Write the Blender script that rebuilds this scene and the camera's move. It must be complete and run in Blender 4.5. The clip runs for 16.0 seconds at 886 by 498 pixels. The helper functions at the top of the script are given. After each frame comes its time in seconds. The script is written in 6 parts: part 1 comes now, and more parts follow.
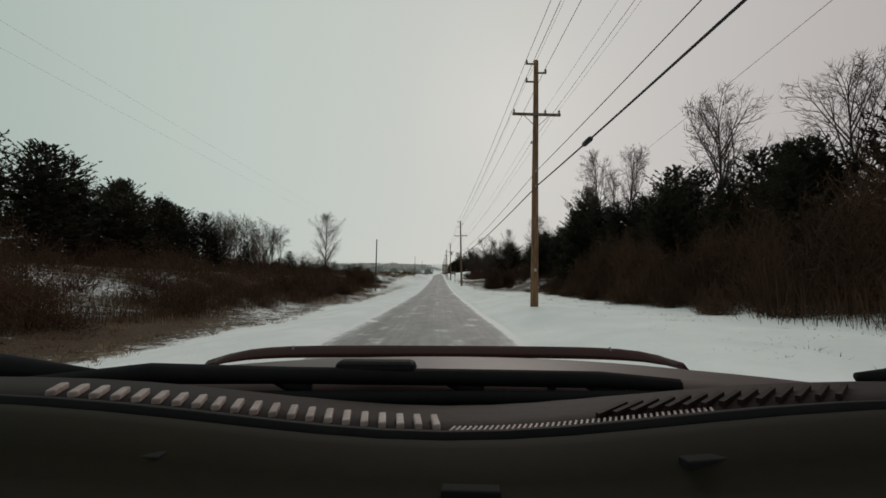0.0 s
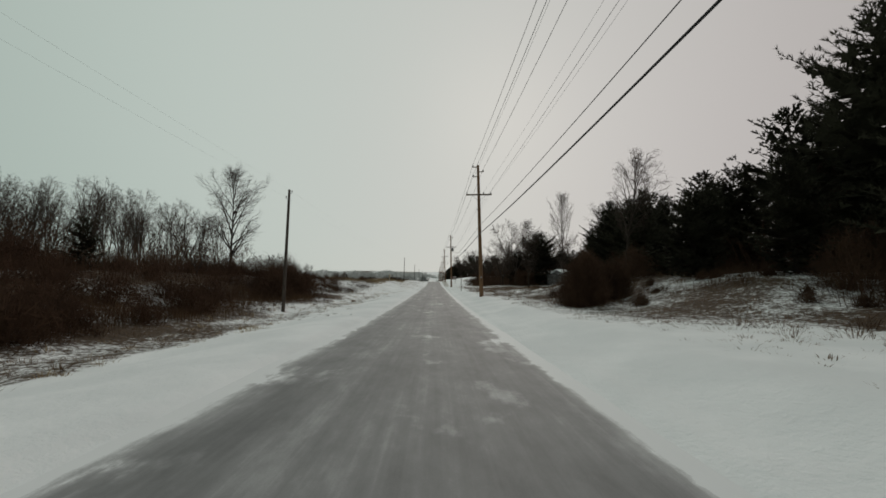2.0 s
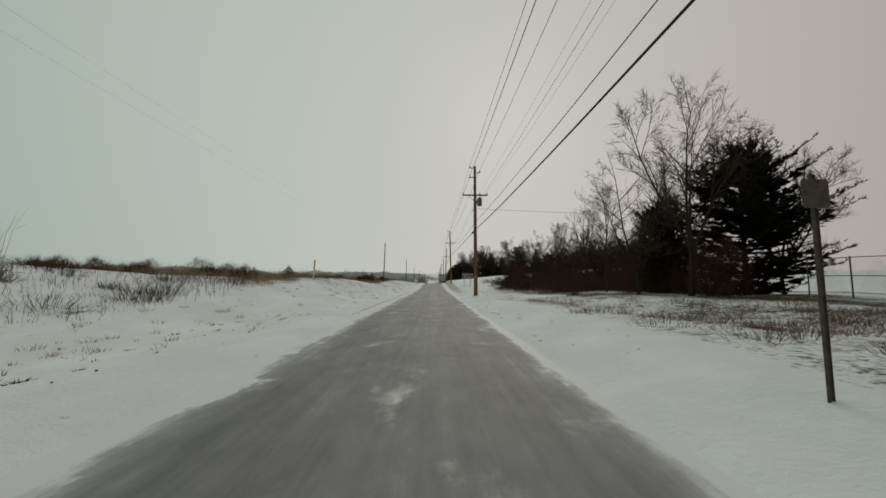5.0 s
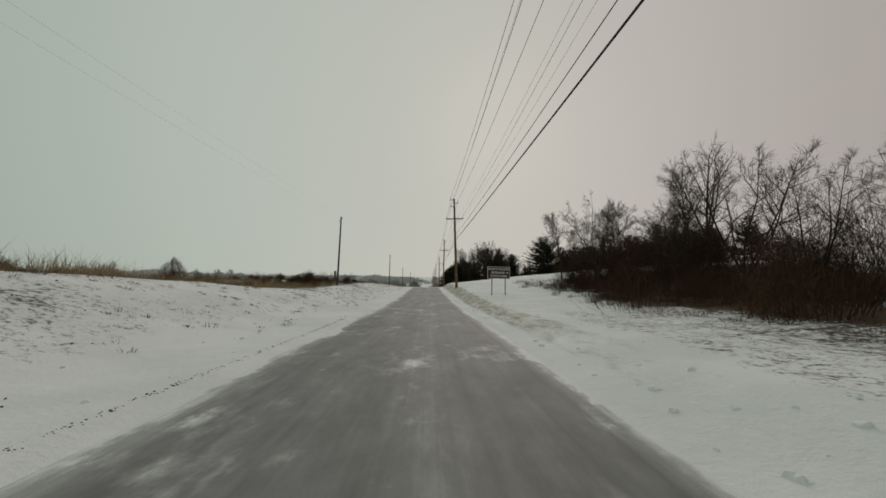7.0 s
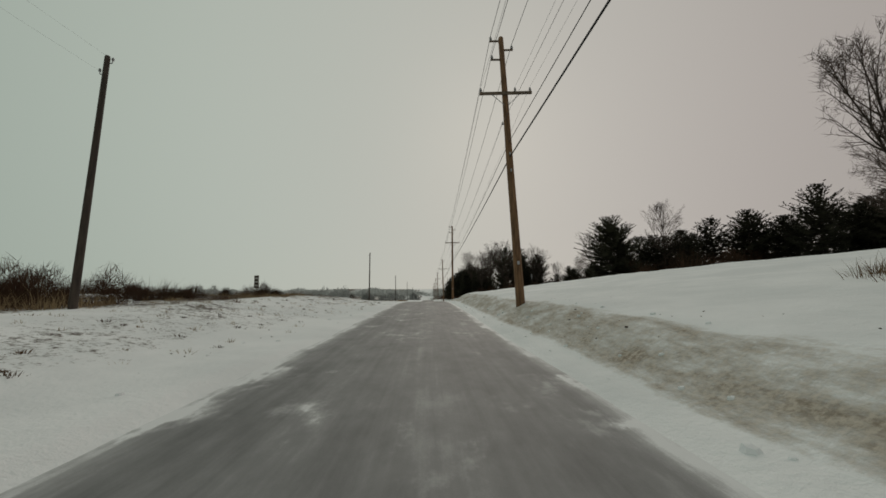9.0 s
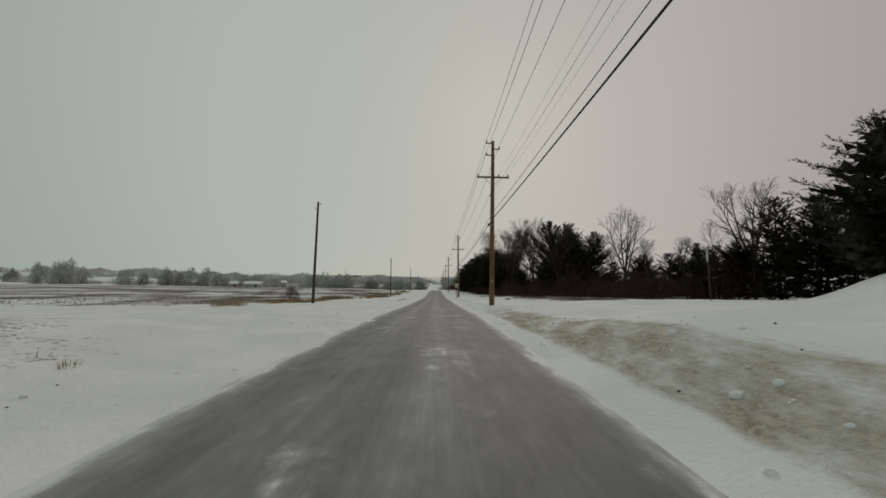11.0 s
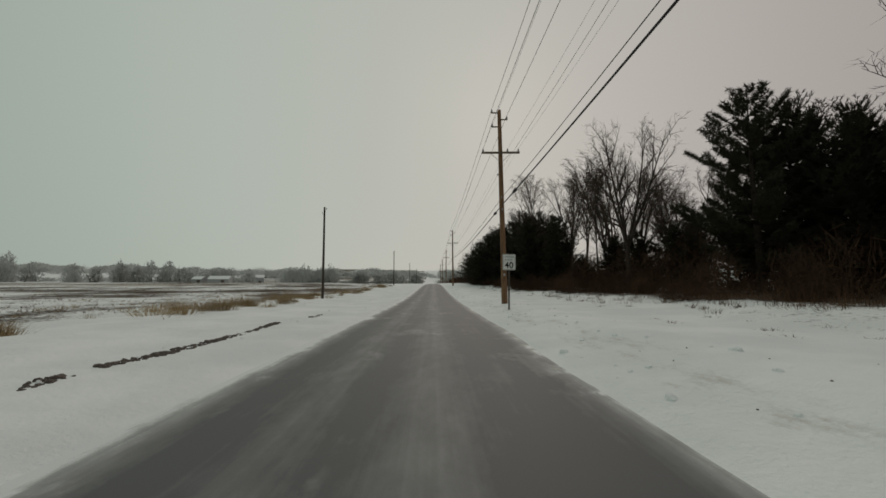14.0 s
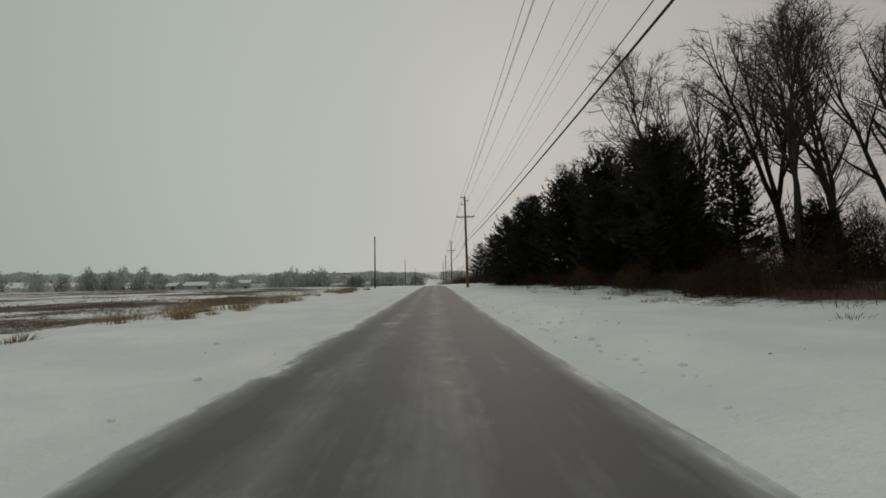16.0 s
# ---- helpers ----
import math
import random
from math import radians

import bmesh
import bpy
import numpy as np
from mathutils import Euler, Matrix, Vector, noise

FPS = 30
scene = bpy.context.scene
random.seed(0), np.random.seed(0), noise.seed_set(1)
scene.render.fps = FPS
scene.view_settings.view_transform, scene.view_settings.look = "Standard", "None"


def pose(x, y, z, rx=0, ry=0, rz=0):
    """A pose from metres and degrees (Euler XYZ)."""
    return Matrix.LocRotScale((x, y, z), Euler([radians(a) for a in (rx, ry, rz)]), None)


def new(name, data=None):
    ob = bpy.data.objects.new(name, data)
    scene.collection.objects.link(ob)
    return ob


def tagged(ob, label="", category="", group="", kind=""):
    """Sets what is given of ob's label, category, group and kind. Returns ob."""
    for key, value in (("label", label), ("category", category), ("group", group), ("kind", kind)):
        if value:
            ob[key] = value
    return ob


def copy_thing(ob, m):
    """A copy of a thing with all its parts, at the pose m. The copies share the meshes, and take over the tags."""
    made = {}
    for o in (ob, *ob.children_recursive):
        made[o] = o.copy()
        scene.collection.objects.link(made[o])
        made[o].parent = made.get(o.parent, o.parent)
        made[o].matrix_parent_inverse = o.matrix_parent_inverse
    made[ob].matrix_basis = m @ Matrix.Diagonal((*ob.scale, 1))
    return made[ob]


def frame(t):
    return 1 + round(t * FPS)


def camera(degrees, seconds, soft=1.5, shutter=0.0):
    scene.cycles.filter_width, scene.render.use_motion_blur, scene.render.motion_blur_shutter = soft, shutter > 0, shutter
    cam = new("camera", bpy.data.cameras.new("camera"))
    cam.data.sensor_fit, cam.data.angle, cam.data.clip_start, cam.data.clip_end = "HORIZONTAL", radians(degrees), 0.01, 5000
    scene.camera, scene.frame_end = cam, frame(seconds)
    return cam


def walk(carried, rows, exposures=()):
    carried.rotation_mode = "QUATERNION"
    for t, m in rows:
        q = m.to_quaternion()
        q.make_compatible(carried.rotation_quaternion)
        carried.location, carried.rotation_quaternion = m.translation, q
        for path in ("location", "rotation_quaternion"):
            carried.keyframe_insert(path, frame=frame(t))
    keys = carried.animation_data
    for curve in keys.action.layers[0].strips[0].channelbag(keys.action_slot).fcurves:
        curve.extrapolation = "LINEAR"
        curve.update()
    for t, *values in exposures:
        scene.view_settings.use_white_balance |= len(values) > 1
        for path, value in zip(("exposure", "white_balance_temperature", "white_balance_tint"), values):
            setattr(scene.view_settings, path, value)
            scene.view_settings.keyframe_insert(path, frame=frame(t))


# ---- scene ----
cam = camera(98.0, 16.0, soft=1.6)
walk(cam, [
    (0, pose(0, 4.71, 1.43, 94.27, -0.23, -0.59)),
    (0.5, pose(0, 13.86, 1.21, 94.52, 0.25, -0.81)),
    (1, pose(0, 22.95, 1.08, 94.90, 0.33, -0.94)),
    (1.5, pose(0, 31.97, 0.98, 95.06, 0.28, -1.02)),
    (2, pose(0, 40.88, 0.92, 95.48, -0.01, -1.19)),
    (2.5, pose(0, 49.59, 0.86, 95.76, -0.43, -1.36)),
    (3, pose(0, 58.05, 0.83, 95.93, -0.81, -1.29)),
    (3.5, pose(0, 66.87, 0.94, 95.53, -0.53, -1.24)),
    (4, pose(0, 75.76, 1.02, 95.70, -0.56, -1.16)),
    (4.2, pose(0, 79.34, 1.06, 95.74, -0.55, -1.15)),
    (6.3, pose(0, 117.27, 1.58, 96.13, -0.54, -1.85)),
    (6.5, pose(0, 120.88, 1.64, 96.20, -0.53, -1.96)),
    (7, pose(0, 129.89, 1.80, 96.37, -0.43, -2.24)),
    (7.5, pose(0, 138.85, 1.93, 96.79, -0.02, -2.18)),
    (8, pose(0, 147.69, 2.03, 97.16, 0.49, -2.14)),
    (8.5, pose(0, 156.28, 2.16, 97.71, 0.87, -2.20)),
    (9, pose(0, 164.66, 2.43, 98.12, 0.92, -2.14)),
    (11.5, pose(0, 207.89, 4.20, 95.80, -0.77, -0.86)),
    (12, pose(0, 216.34, 4.28, 95.42, -0.60, -0.94)),
    (12.5, pose(0, 224.74, 4.24, 95.42, -0.52, -1.05)),
    (13, pose(0, 233.12, 4.14, 95.51, -0.45, -1.03)),
    (13.5, pose(0, 241.43, 4.06, 95.40, -0.18, -1.34)),
    (14, pose(0, 249.67, 4.06, 95.50, 0.11, -1.39)),
    (14.5, pose(0, 257.85, 4.16, 95.84, 0.15, -1.37)),
    (15, pose(0, 266.10, 4.17, 95.78, 0.52, -1.48)),
    (15.5, pose(0, 274.04, 4.18, 96.14, 0.93, -1.19)),
    (16, pose(0, 282.14, 4.11, 95.76, 1.33, -1.09)),
], [(0, 0.12, 6700, 13), (4, 0.02, 6750, 13), (7.5, -0.1, 7000, 13), (12, -0.19, 7000, 13), (16, -0.14, 6950, 13)])

# ---- world, sun ----
SUN_UP, SUN_TURN = radians(26), radians(10)
world = bpy.data.worlds.new("winter_sky")
scene.world = world
world.use_nodes = True
wn, wl = world.node_tree.nodes, world.node_tree.links
wn.clear()
sky = wn.new("ShaderNodeTexSky")
sky.sky_type = "NISHITA"
sky.sun_disc = False
sky.sun_elevation, sky.sun_rotation = SUN_UP, SUN_TURN
sky.air_density, sky.dust_density, sky.ozone_density = 1.0, 1.8, 1.0
grey = wn.new("ShaderNodeHueSaturation")
grey.inputs["Saturation"].default_value = 0.6
cloud = wn.new("ShaderNodeMix")
cloud.data_type = "RGBA"
cloud.inputs[0].default_value = 0.975
# overcast: cool and greenish away from the low sun, faintly warm on its side
way = wn.new("ShaderNodeTexCoord")
turn_to = wn.new("ShaderNodeVectorMath")
turn_to.operation = "DOT_PRODUCT"
turn_to.inputs[1].default_value = (0.95, 0.3, 0)
spread_ = wn.new("ShaderNodeMapRange")
spread_.inputs[1].default_value, spread_.inputs[2].default_value = -0.55, 0.85
haze = wn.new("ShaderNodeMix")
haze.data_type = "RGBA"
haze.inputs[6].default_value = (3.84, 4.76, 4.38, 1)
haze.inputs[7].default_value = (4.5, 4.38, 4.28, 1)
wl.new(way.outputs["Generated"], turn_to.inputs[0])
wl.new(turn_to.outputs["Value"], spread_.inputs[0])
wl.new(spread_.outputs[0], haze.inputs[0])
# the cloud is thinner and brighter ahead, round the hidden sun
ahead = wn.new("ShaderNodeVectorMath")
ahead.operation = "DOT_PRODUCT"
ahead.inputs[1].default_value = Vector((-0.03, 0.92, 0.38)).normalized()
thin = wn.new("ShaderNodeMapRange")
thin.interpolation_type = "SMOOTHSTEP"
thin.inputs[1].default_value, thin.inputs[2].default_value = 0.55, 1.0
thin.inputs[3].default_value, thin.inputs[4].default_value = 0.88, 1.15
lit = wn.new("ShaderNodeVectorMath")
lit.operation = "SCALE"
wl.new(way.outputs["Generated"], ahead.inputs[0])
wl.new(ahead.outputs["Value"], thin.inputs[0])
wl.new(haze.outputs[2], lit.inputs[0])
wl.new(thin.outputs[0], lit.inputs["Scale"])
wl.new(lit.outputs[0], cloud.inputs[7])
back = wn.new("ShaderNodeBackground")
back.inputs["Strength"].default_value = 0.1
out = wn.new("ShaderNodeOutputWorld")
wl.new(sky.outputs[0], grey.inputs["Color"])
wl.new(grey.outputs[0], cloud.inputs[6])
wl.new(cloud.outputs[2], back.inputs["Color"])
wl.new(back.outputs[0], out.inputs["Surface"])
sun = new("sun", bpy.data.lights.new("sun", "SUN"))
sun.data.energy, sun.data.angle, sun.data.color = 0.5, radians(25), (1.0, 0.93, 0.86)
sun.matrix_basis = pose(0, 0, 60, 90 - math.degrees(SUN_UP), 0, 180 - math.degrees(SUN_TURN))


# ---- materials ----
def material(name, base, dark=None, rough=0.8, scale=6.0, fine=40.0, bump=0.2, metal=0.0, stretch=(1, 1, 1), depth=0.02, vary=0.0, spec=0.3):
    """A procedural surface: two colours mixed by noise at two scales, with fine relief."""
    m = bpy.data.materials.new(name)
    m.use_nodes = True
    n, l = m.node_tree.nodes, m.node_tree.links
    b = n["Principled BSDF"]
    b.inputs["Roughness"].default_value = rough
    b.inputs["Metallic"].default_value = metal
    b.inputs["Specular IOR Level"].default_value = spec
    dark = dark or tuple(c * 0.6 for c in base)
    tc = n.new("ShaderNodeTexCoord")
    mp = n.new("ShaderNodeMapping")
    mp.inputs["Scale"].default_value = stretch
    l.new(tc.outputs["Object"], mp.inputs[0])
    n1, n2 = n.new("ShaderNodeTexNoise"), n.new("ShaderNodeTexNoise")
    for q, s in ((n1, scale), (n2, fine)):
        q.inputs["Scale"].default_value = s
        q.inputs["Detail"].default_value = 5
        l.new(mp.outputs[0], q.inputs["Vector"])
    add = n.new("ShaderNodeMath")
    add.operation = "MULTIPLY_ADD"
    add.inputs[1].default_value = 0.45
    l.new(n2.outputs[0], add.inputs[0])
    l.new(n1.outputs[0], add.inputs[2])
    ramp = n.new("ShaderNodeValToRGB")
    ramp.color_ramp.elements[0].position, ramp.color_ramp.elements[1].position = 0.5, 0.95
    ramp.color_ramp.elements[0].color, ramp.color_ramp.elements[1].color = (*dark, 1), (*base, 1)
    l.new(add.outputs[0], ramp.inputs[0])
    last = ramp.outputs[0]
    if vary:
        info = n.new("ShaderNodeObjectInfo")
        hs = n.new("ShaderNodeHueSaturation")
        mr = n.new("ShaderNodeMapRange")
        mr.inputs[3].default_value, mr.inputs[4].default_value = 1 - vary, 1 + vary
        l.new(info.outputs["Random"], mr.inputs[0])
        l.new(mr.outputs[0], hs.inputs["Value"])
        l.new(last, hs.inputs["Color"])
        last = hs.outputs[0]
    l.new(last, b.inputs["Base Color"])
    if bump:
        bp = n.new("ShaderNodeBump")
        bp.inputs["Strength"].default_value, bp.inputs["Distance"].default_value = bump, depth
        l.new(add.outputs[0], bp.inputs["Height"])
        l.new(bp.outputs[0], b.inputs["Normal"])
    return m


def ground_material():
    """Snow, with litter and dead grass showing through where the attribute 'litter' is high and gravel where 'grit' is."""
    m = bpy.data.materials.new("snowy_ground")
    m.use_nodes = True
    n, l = m.node_tree.nodes, m.node_tree.links
    b = n["Principled BSDF"]
    b.inputs["Roughness"].default_value = 0.85
    b.inputs["Specular IOR Level"].default_value = 0.15
    tc = n.new("ShaderNodeTexCoord")

    def noise_at(scale, detail, rough=0.6, stretch=None):
        q = n.new("ShaderNodeTexNoise")
        q.inputs["Scale"].default_value, q.inputs["Detail"].default_value, q.inputs["Roughness"].default_value = scale, detail, rough
        if stretch:
            mp = n.new("ShaderNodeMapping")
            mp.inputs["Scale"].default_value = stretch
            l.new(tc.outputs["Object"], mp.inputs[0])
            l.new(mp.outputs[0], q.inputs["Vector"])
        else:
            l.new(tc.outputs["Object"], q.inputs["Vector"])
        return q.outputs[0]

    def calc(op, a, c, e=None):
        q = n.new("ShaderNodeMath")
        q.operation = op
        for i, v in enumerate((a, c, e)):
            if isinstance(v, (int, float)):
                q.inputs[i].default_value = v
            elif v is not None:
                l.new(v, q.inputs[i])
        return q.outputs[0]

    def blend(f, a, c):
        q = n.new("ShaderNodeMix")
        q.data_type = "RGBA"
        l.new(f, q.inputs[0])
        for i, v in ((6, a), (7, c)):
            if isinstance(v, tuple):
                q.inputs[i].default_value = (*v, 1)
            else:
                l.new(v, q.inputs[i])
        return q.outputs[2]

    def band(v, lo, hi):
        q = n.new("ShaderNodeMapRange")
        q.interpolation_type = "SMOOTHSTEP"
        q.inputs[1].default_value, q.inputs[2].default_value = lo, hi
        l.new(v, q.inputs[0])
        return q.outputs[0]

    litter, grit = n.new("ShaderNodeAttribute"), n.new("ShaderNodeAttribute")
    litter.attribute_name, grit.attribute_name = "litter", "grit"
    big, mid, fine = noise_at(0.35, 4), noise_at(1.9, 6, 0.7), noise_at(14, 4)
    snow = blend(band(big, 0.35, 0.7), (0.74, 0.76, 0.77), (0.85, 0.86, 0.87))
    dirt = blend(band(fine, 0.3, 0.7), (0.03, 0.02, 0.013), (0.1, 0.066, 0.042))
    fleck = noise_at(6.5, 5, 0.75)
    lf = band(calc("ADD", calc("MULTIPLY_ADD", mid, 0.35, litter.outputs["Fac"]), calc("MULTIPLY_ADD", fleck, 0.55, calc("MULTIPLY", fine, 0.2))), 0.9, 1.04)
    gravel = blend(band(fine, 0.35, 0.65), (0.22, 0.175, 0.125), (0.5, 0.445, 0.38))
    gf = band(calc("ADD", calc("MULTIPLY_ADD", noise_at(1.5, 6, 0.7, (1.6, 0.5, 1)), 0.8, grit.outputs["Fac"]), calc("MULTIPLY", fine, 0.3)), 0.85, 1.2)
    col = blend(gf, blend(lf, snow, dirt), gravel)
    l.new(col, b.inputs["Base Color"])
    bp = n.new("ShaderNodeBump")
    bp.inputs["Strength"].default_value, bp.inputs["Distance"].default_value = 0.5, 0.12
    l.new(calc("MULTIPLY_ADD", fine, 0.25, mid), bp.inputs["Height"])
    l.new(bp.outputs[0], b.inputs["Normal"])
    return m


def road_material():
    """Cold asphalt with packed and blown snow in streaks along the way, thinner in the wheel tracks."""
    m = bpy.data.materials.new("snow_dusted_asphalt")
    m.use_nodes = True
    n, l = m.node_tree.nodes, m.node_tree.links
    b = n["Principled BSDF"]
    tc = n.new("ShaderNodeTexCoord")

    def noise_at(stretch, detail=6, rough=0.62):
        mp, q = n.new("ShaderNodeMapping"), n.new("ShaderNodeTexNoise")
        mp.inputs["Scale"].default_value = stretch
        q.inputs["Scale"].default_value, q.inputs["Detail"].default_value, q.inputs["Roughness"].default_value = 1.0, detail, rough
        l.new(tc.outputs["Object"], mp.inputs[0])
        l.new(mp.outputs[0], q.inputs["Vector"])
        return q.outputs[0]

    def calc(op, a, c, e=None):
        q = n.new("ShaderNodeMath")
        q.operation = op
        for i, v in enumerate((a, c, e)):
            if isinstance(v, (int, float)):
                q.inputs[i].default_value = v
            elif v is not None:
                l.new(v, q.inputs[i])
        return q.outputs[0]

    veil = n.new("ShaderNodeAttribute")
    veil.attribute_name = "veil"
    mix1 = calc("MULTIPLY_ADD", noise_at((1.0, 0.3, 1)), 0.42, calc("MULTIPLY_ADD", noise_at((3.2, 1.3, 1), 7, 0.62), 0.36, 0.16))
    patch = n.new("ShaderNodeMapRange")
    patch.interpolation_type = "SMOOTHSTEP"
    patch.inputs[1].default_value, patch.inputs[2].default_value, patch.inputs[4].default_value = 0.56, 0.68, 0.2
    l.new(noise_at((0.9, 0.55, 1), 5, 0.6), patch.inputs[0])
    fine = noise_at((60, 60, 60), 3)
    drag = calc("MULTIPLY_ADD", noise_at((7.0, 0.12, 1), 4, 0.6), 0.26, -0.13)
    f = calc("ADD", calc("ADD", calc("ADD", calc("MULTIPLY_ADD", fine, 0.08, mix1), patch.outputs[0]), drag), veil.outputs["Fac"])
    ramp = n.new("ShaderNodeValToRGB")
    e = ramp.color_ramp.elements
    e[0].position, e[0].color = 0.45, (0.085, 0.085, 0.09, 1)
    e[1].position, e[1].color = 1.02, (0.72, 0.73, 0.74, 1)
    for p, c in ((0.6, 0.145), (0.74, 0.21), (0.88, 0.35)):
        q = e.new(p)
        q.color = (c, c, c * 1.01, 1)
    l.new(f, ramp.inputs[0])
    l.new(ramp.outputs[0], b.inputs["Base Color"])
    b.inputs["Roughness"].default_value = 0.7
    bp = n.new("ShaderNodeBump")
    bp.inputs["Strength"].default_value, bp.inputs["Distance"].default_value = 0.3, 0.02
    l.new(f, bp.inputs["Height"])
    l.new(bp.outputs[0], b.inputs["Normal"])
    return m


M_GROUND, M_ROAD = ground_material(), road_material()
M_POLE = material("weathered_pole_wood", (0.255, 0.142, 0.075), (0.08, 0.045, 0.027), 0.85, 3.0, 30, 0.4, stretch=(4, 4, 0.5))
M_POLE_OLD = material("dark_treated_wood", (0.085, 0.065, 0.052), (0.035, 0.028, 0.024), 0.85, 3.0, 30, 0.4, stretch=(4, 4, 0.5))
M_ARM = material("grey_crossarm_wood", (0.2, 0.15, 0.11), (0.09, 0.07, 0.055), 0.85, 4, 30, 0.3)
M_PORCELAIN = material("grey_porcelain", (0.3, 0.3, 0.31), (0.2, 0.2, 0.2), 0.35, 10, 60, 0.05)
M_STEEL = material("galvanised_steel", (0.38, 0.39, 0.4), (0.22, 0.23, 0.24), 0.5, 8, 60, 0.1, metal=0.7)
M_FENCE = material("dull_fence_steel", (0.13, 0.13, 0.13), (0.07, 0.07, 0.07), 0.7, 8, 60, 0.1, spec=0.2)
M_TANK = material("transformer_paint", (0.16, 0.17, 0.17), (0.08, 0.085, 0.085), 0.5, 5, 40, 0.1)
M_CABLE = material("black_cable", (0.03, 0.03, 0.032), (0.015, 0.015, 0.016), 0.6, 3, 30, 0.0)
M_WIRE = material("weathered_wire", (0.11, 0.115, 0.12), (0.07, 0.07, 0.075), 0.6, 3, 30, 0.0)
M_FINE_WIRE = material("fine_bright_wire", (0.4, 0.41, 0.42), (0.3, 0.31, 0.32), 0.6, 3, 30, 0.0)
M_BARK = material("grey_brown_bark", (0.066, 0.051, 0.042), (0.028, 0.022, 0.018), 0.9, 5, 30, 0.5, stretch=(2, 2, 0.5), vary=0.25, spec=0.1)
M_TWIG = material("bare_twigs", (0.09, 0.067, 0.055), (0.047, 0.035, 0.03), 0.9, 3, 20, 0.0, vary=0.25, spec=0.05)
# far twigs: distance haze is painted into this pale base colour
M_FAR_HAZE = material("haze_painted_twigs", (0.46, 0.47, 0.46), (0.34, 0.35, 0.345), 0.9, 0.2, 3, 0.0, vary=0.15, spec=0.05)
# farthest woods: paler still, thicker haze imitated by base colour near the sky's
M_HAZE = material("haze_painted_far_twigs", (0.62, 0.63, 0.62), (0.52, 0.53, 0.525), 0.9, 0.05, 1, 0.0, spec=0.02)
M_NEEDLE = material("pine_needles", (0.056, 0.054, 0.036), (0.022, 0.022, 0.016), 0.9, 1.2, 12, 0.0, vary=0.3, spec=0.05)
M_BRUSH = material("brown_brush_stems", (0.1, 0.058, 0.038), (0.042, 0.025, 0.018), 0.9, 0.4, 3, 0.0, spec=0.03)
M_WEED = material("dead_weeds", (0.21, 0.135, 0.085), (0.09, 0.058, 0.038), 0.9, 0.5, 4, 0.0, spec=0.05)
M_STALK = material("brown_stalks", (0.13, 0.078, 0.045), (0.055, 0.034, 0.022), 0.9, 0.3, 3, 0.0, spec=0.03)
M_GRASS = material("dead_grass", (0.42, 0.31, 0.18), (0.19, 0.135, 0.08), 0.9, 0.5, 4, 0.0, spec=0.05)
M_SNOWCAP = material("settled_snow", (0.84, 0.85, 0.86), (0.74, 0.76, 0.78), 0.75, 2, 20, 0.3)
M_SIGN_BROWN = material("brown_sign_sheet", (0.085, 0.03, 0.023), (0.065, 0.022, 0.018), 0.45, 2, 30, 0.0)
M_SIGN_WHITE = material("white_sign_sheet", (0.7, 0.7, 0.68), (0.55, 0.55, 0.53), 0.45, 3, 30, 0.0)
M_INK = material("black_sign_ink", (0.02, 0.02, 0.02), (0.012, 0.012, 0.012), 0.8, 3, 30, 0.0, spec=0.05)
M_ALU = material("dull_aluminium_sheet", (0.4, 0.41, 0.42), (0.28, 0.29, 0.3), 0.5, 4, 40, 0.1, metal=0.4)
M_POST = material("rusty_channel_steel", (0.13, 0.1, 0.085), (0.06, 0.045, 0.04), 0.7, 8, 50, 0.2)
M_YELLOW = material("yellow_marker_plastic", (0.65, 0.36, 0.05), (0.45, 0.24, 0.03), 0.5, 4, 30, 0.0)
M_GREEN = material("dull_green_paint", (0.09, 0.13, 0.1), (0.05, 0.075, 0.06), 0.6, 4, 30, 0.1)
M_MAROON = material("dusty_maroon_paint", (0.062, 0.036, 0.033), (0.03, 0.013, 0.012), 0.5, 3, 50, 0.05)
M_COWL = material("dark_maroon_plastic", (0.02, 0.011, 0.01), (0.01, 0.006, 0.006), 0.7, 5, 60, 0.1, spec=0.15)
M_DEFLECT = material("smoked_acrylic", (0.05, 0.014, 0.012), (0.03, 0.009, 0.008), 0.25, 4, 40, 0.0)
M_PALE_SLAT = material("pale_grey_pink_paint", (0.42, 0.35, 0.33), (0.22, 0.16, 0.15), 0.6, 30, 200, 0.05)
M_BLACK = material("black_rubber_plastic", (0.012, 0.0115, 0.0125), (0.006, 0.006, 0.0065), 0.75, 8, 60, 0.1, spec=0.1)
M_DASH = material("olive_black_dashboard", (0.013, 0.011, 0.006), (0.008, 0.007, 0.004), 0.85, 4, 120, 0.15, depth=0.002, spec=0.08)
M_RUBBER = material("tyre_rubber", (0.03, 0.03, 0.03), (0.018, 0.018, 0.018), 0.8, 6, 60, 0.2)
M_CHROME = material("bare_metal", (0.7, 0.7, 0.7), (0.5, 0.5, 0.5), 0.3, 6, 60, 0.0, metal=0.9)


# ---- mesh helpers ----
def mesh(name, verts, faces, mat, smooth=False):
    me = bpy.data.meshes.new(name)
    me.from_pydata(verts, [], faces)
    me.materials.append(mat)
    if smooth:
        me.shade_smooth()
    return me


def part(name, me, parent, label="", m=None):
    ob = new(name, me)
    ob.parent = parent
    if m is not None:
        ob.matrix_basis = m
    return tagged(ob, label)


def from_bm(name, bm, mat, smooth=False):
    me = bpy.data.meshes.new(name)
    bm.to_mesh(me)
    bm.free()
    me.materials.append(mat)
    if smooth:
        me.shade_smooth()
    return me


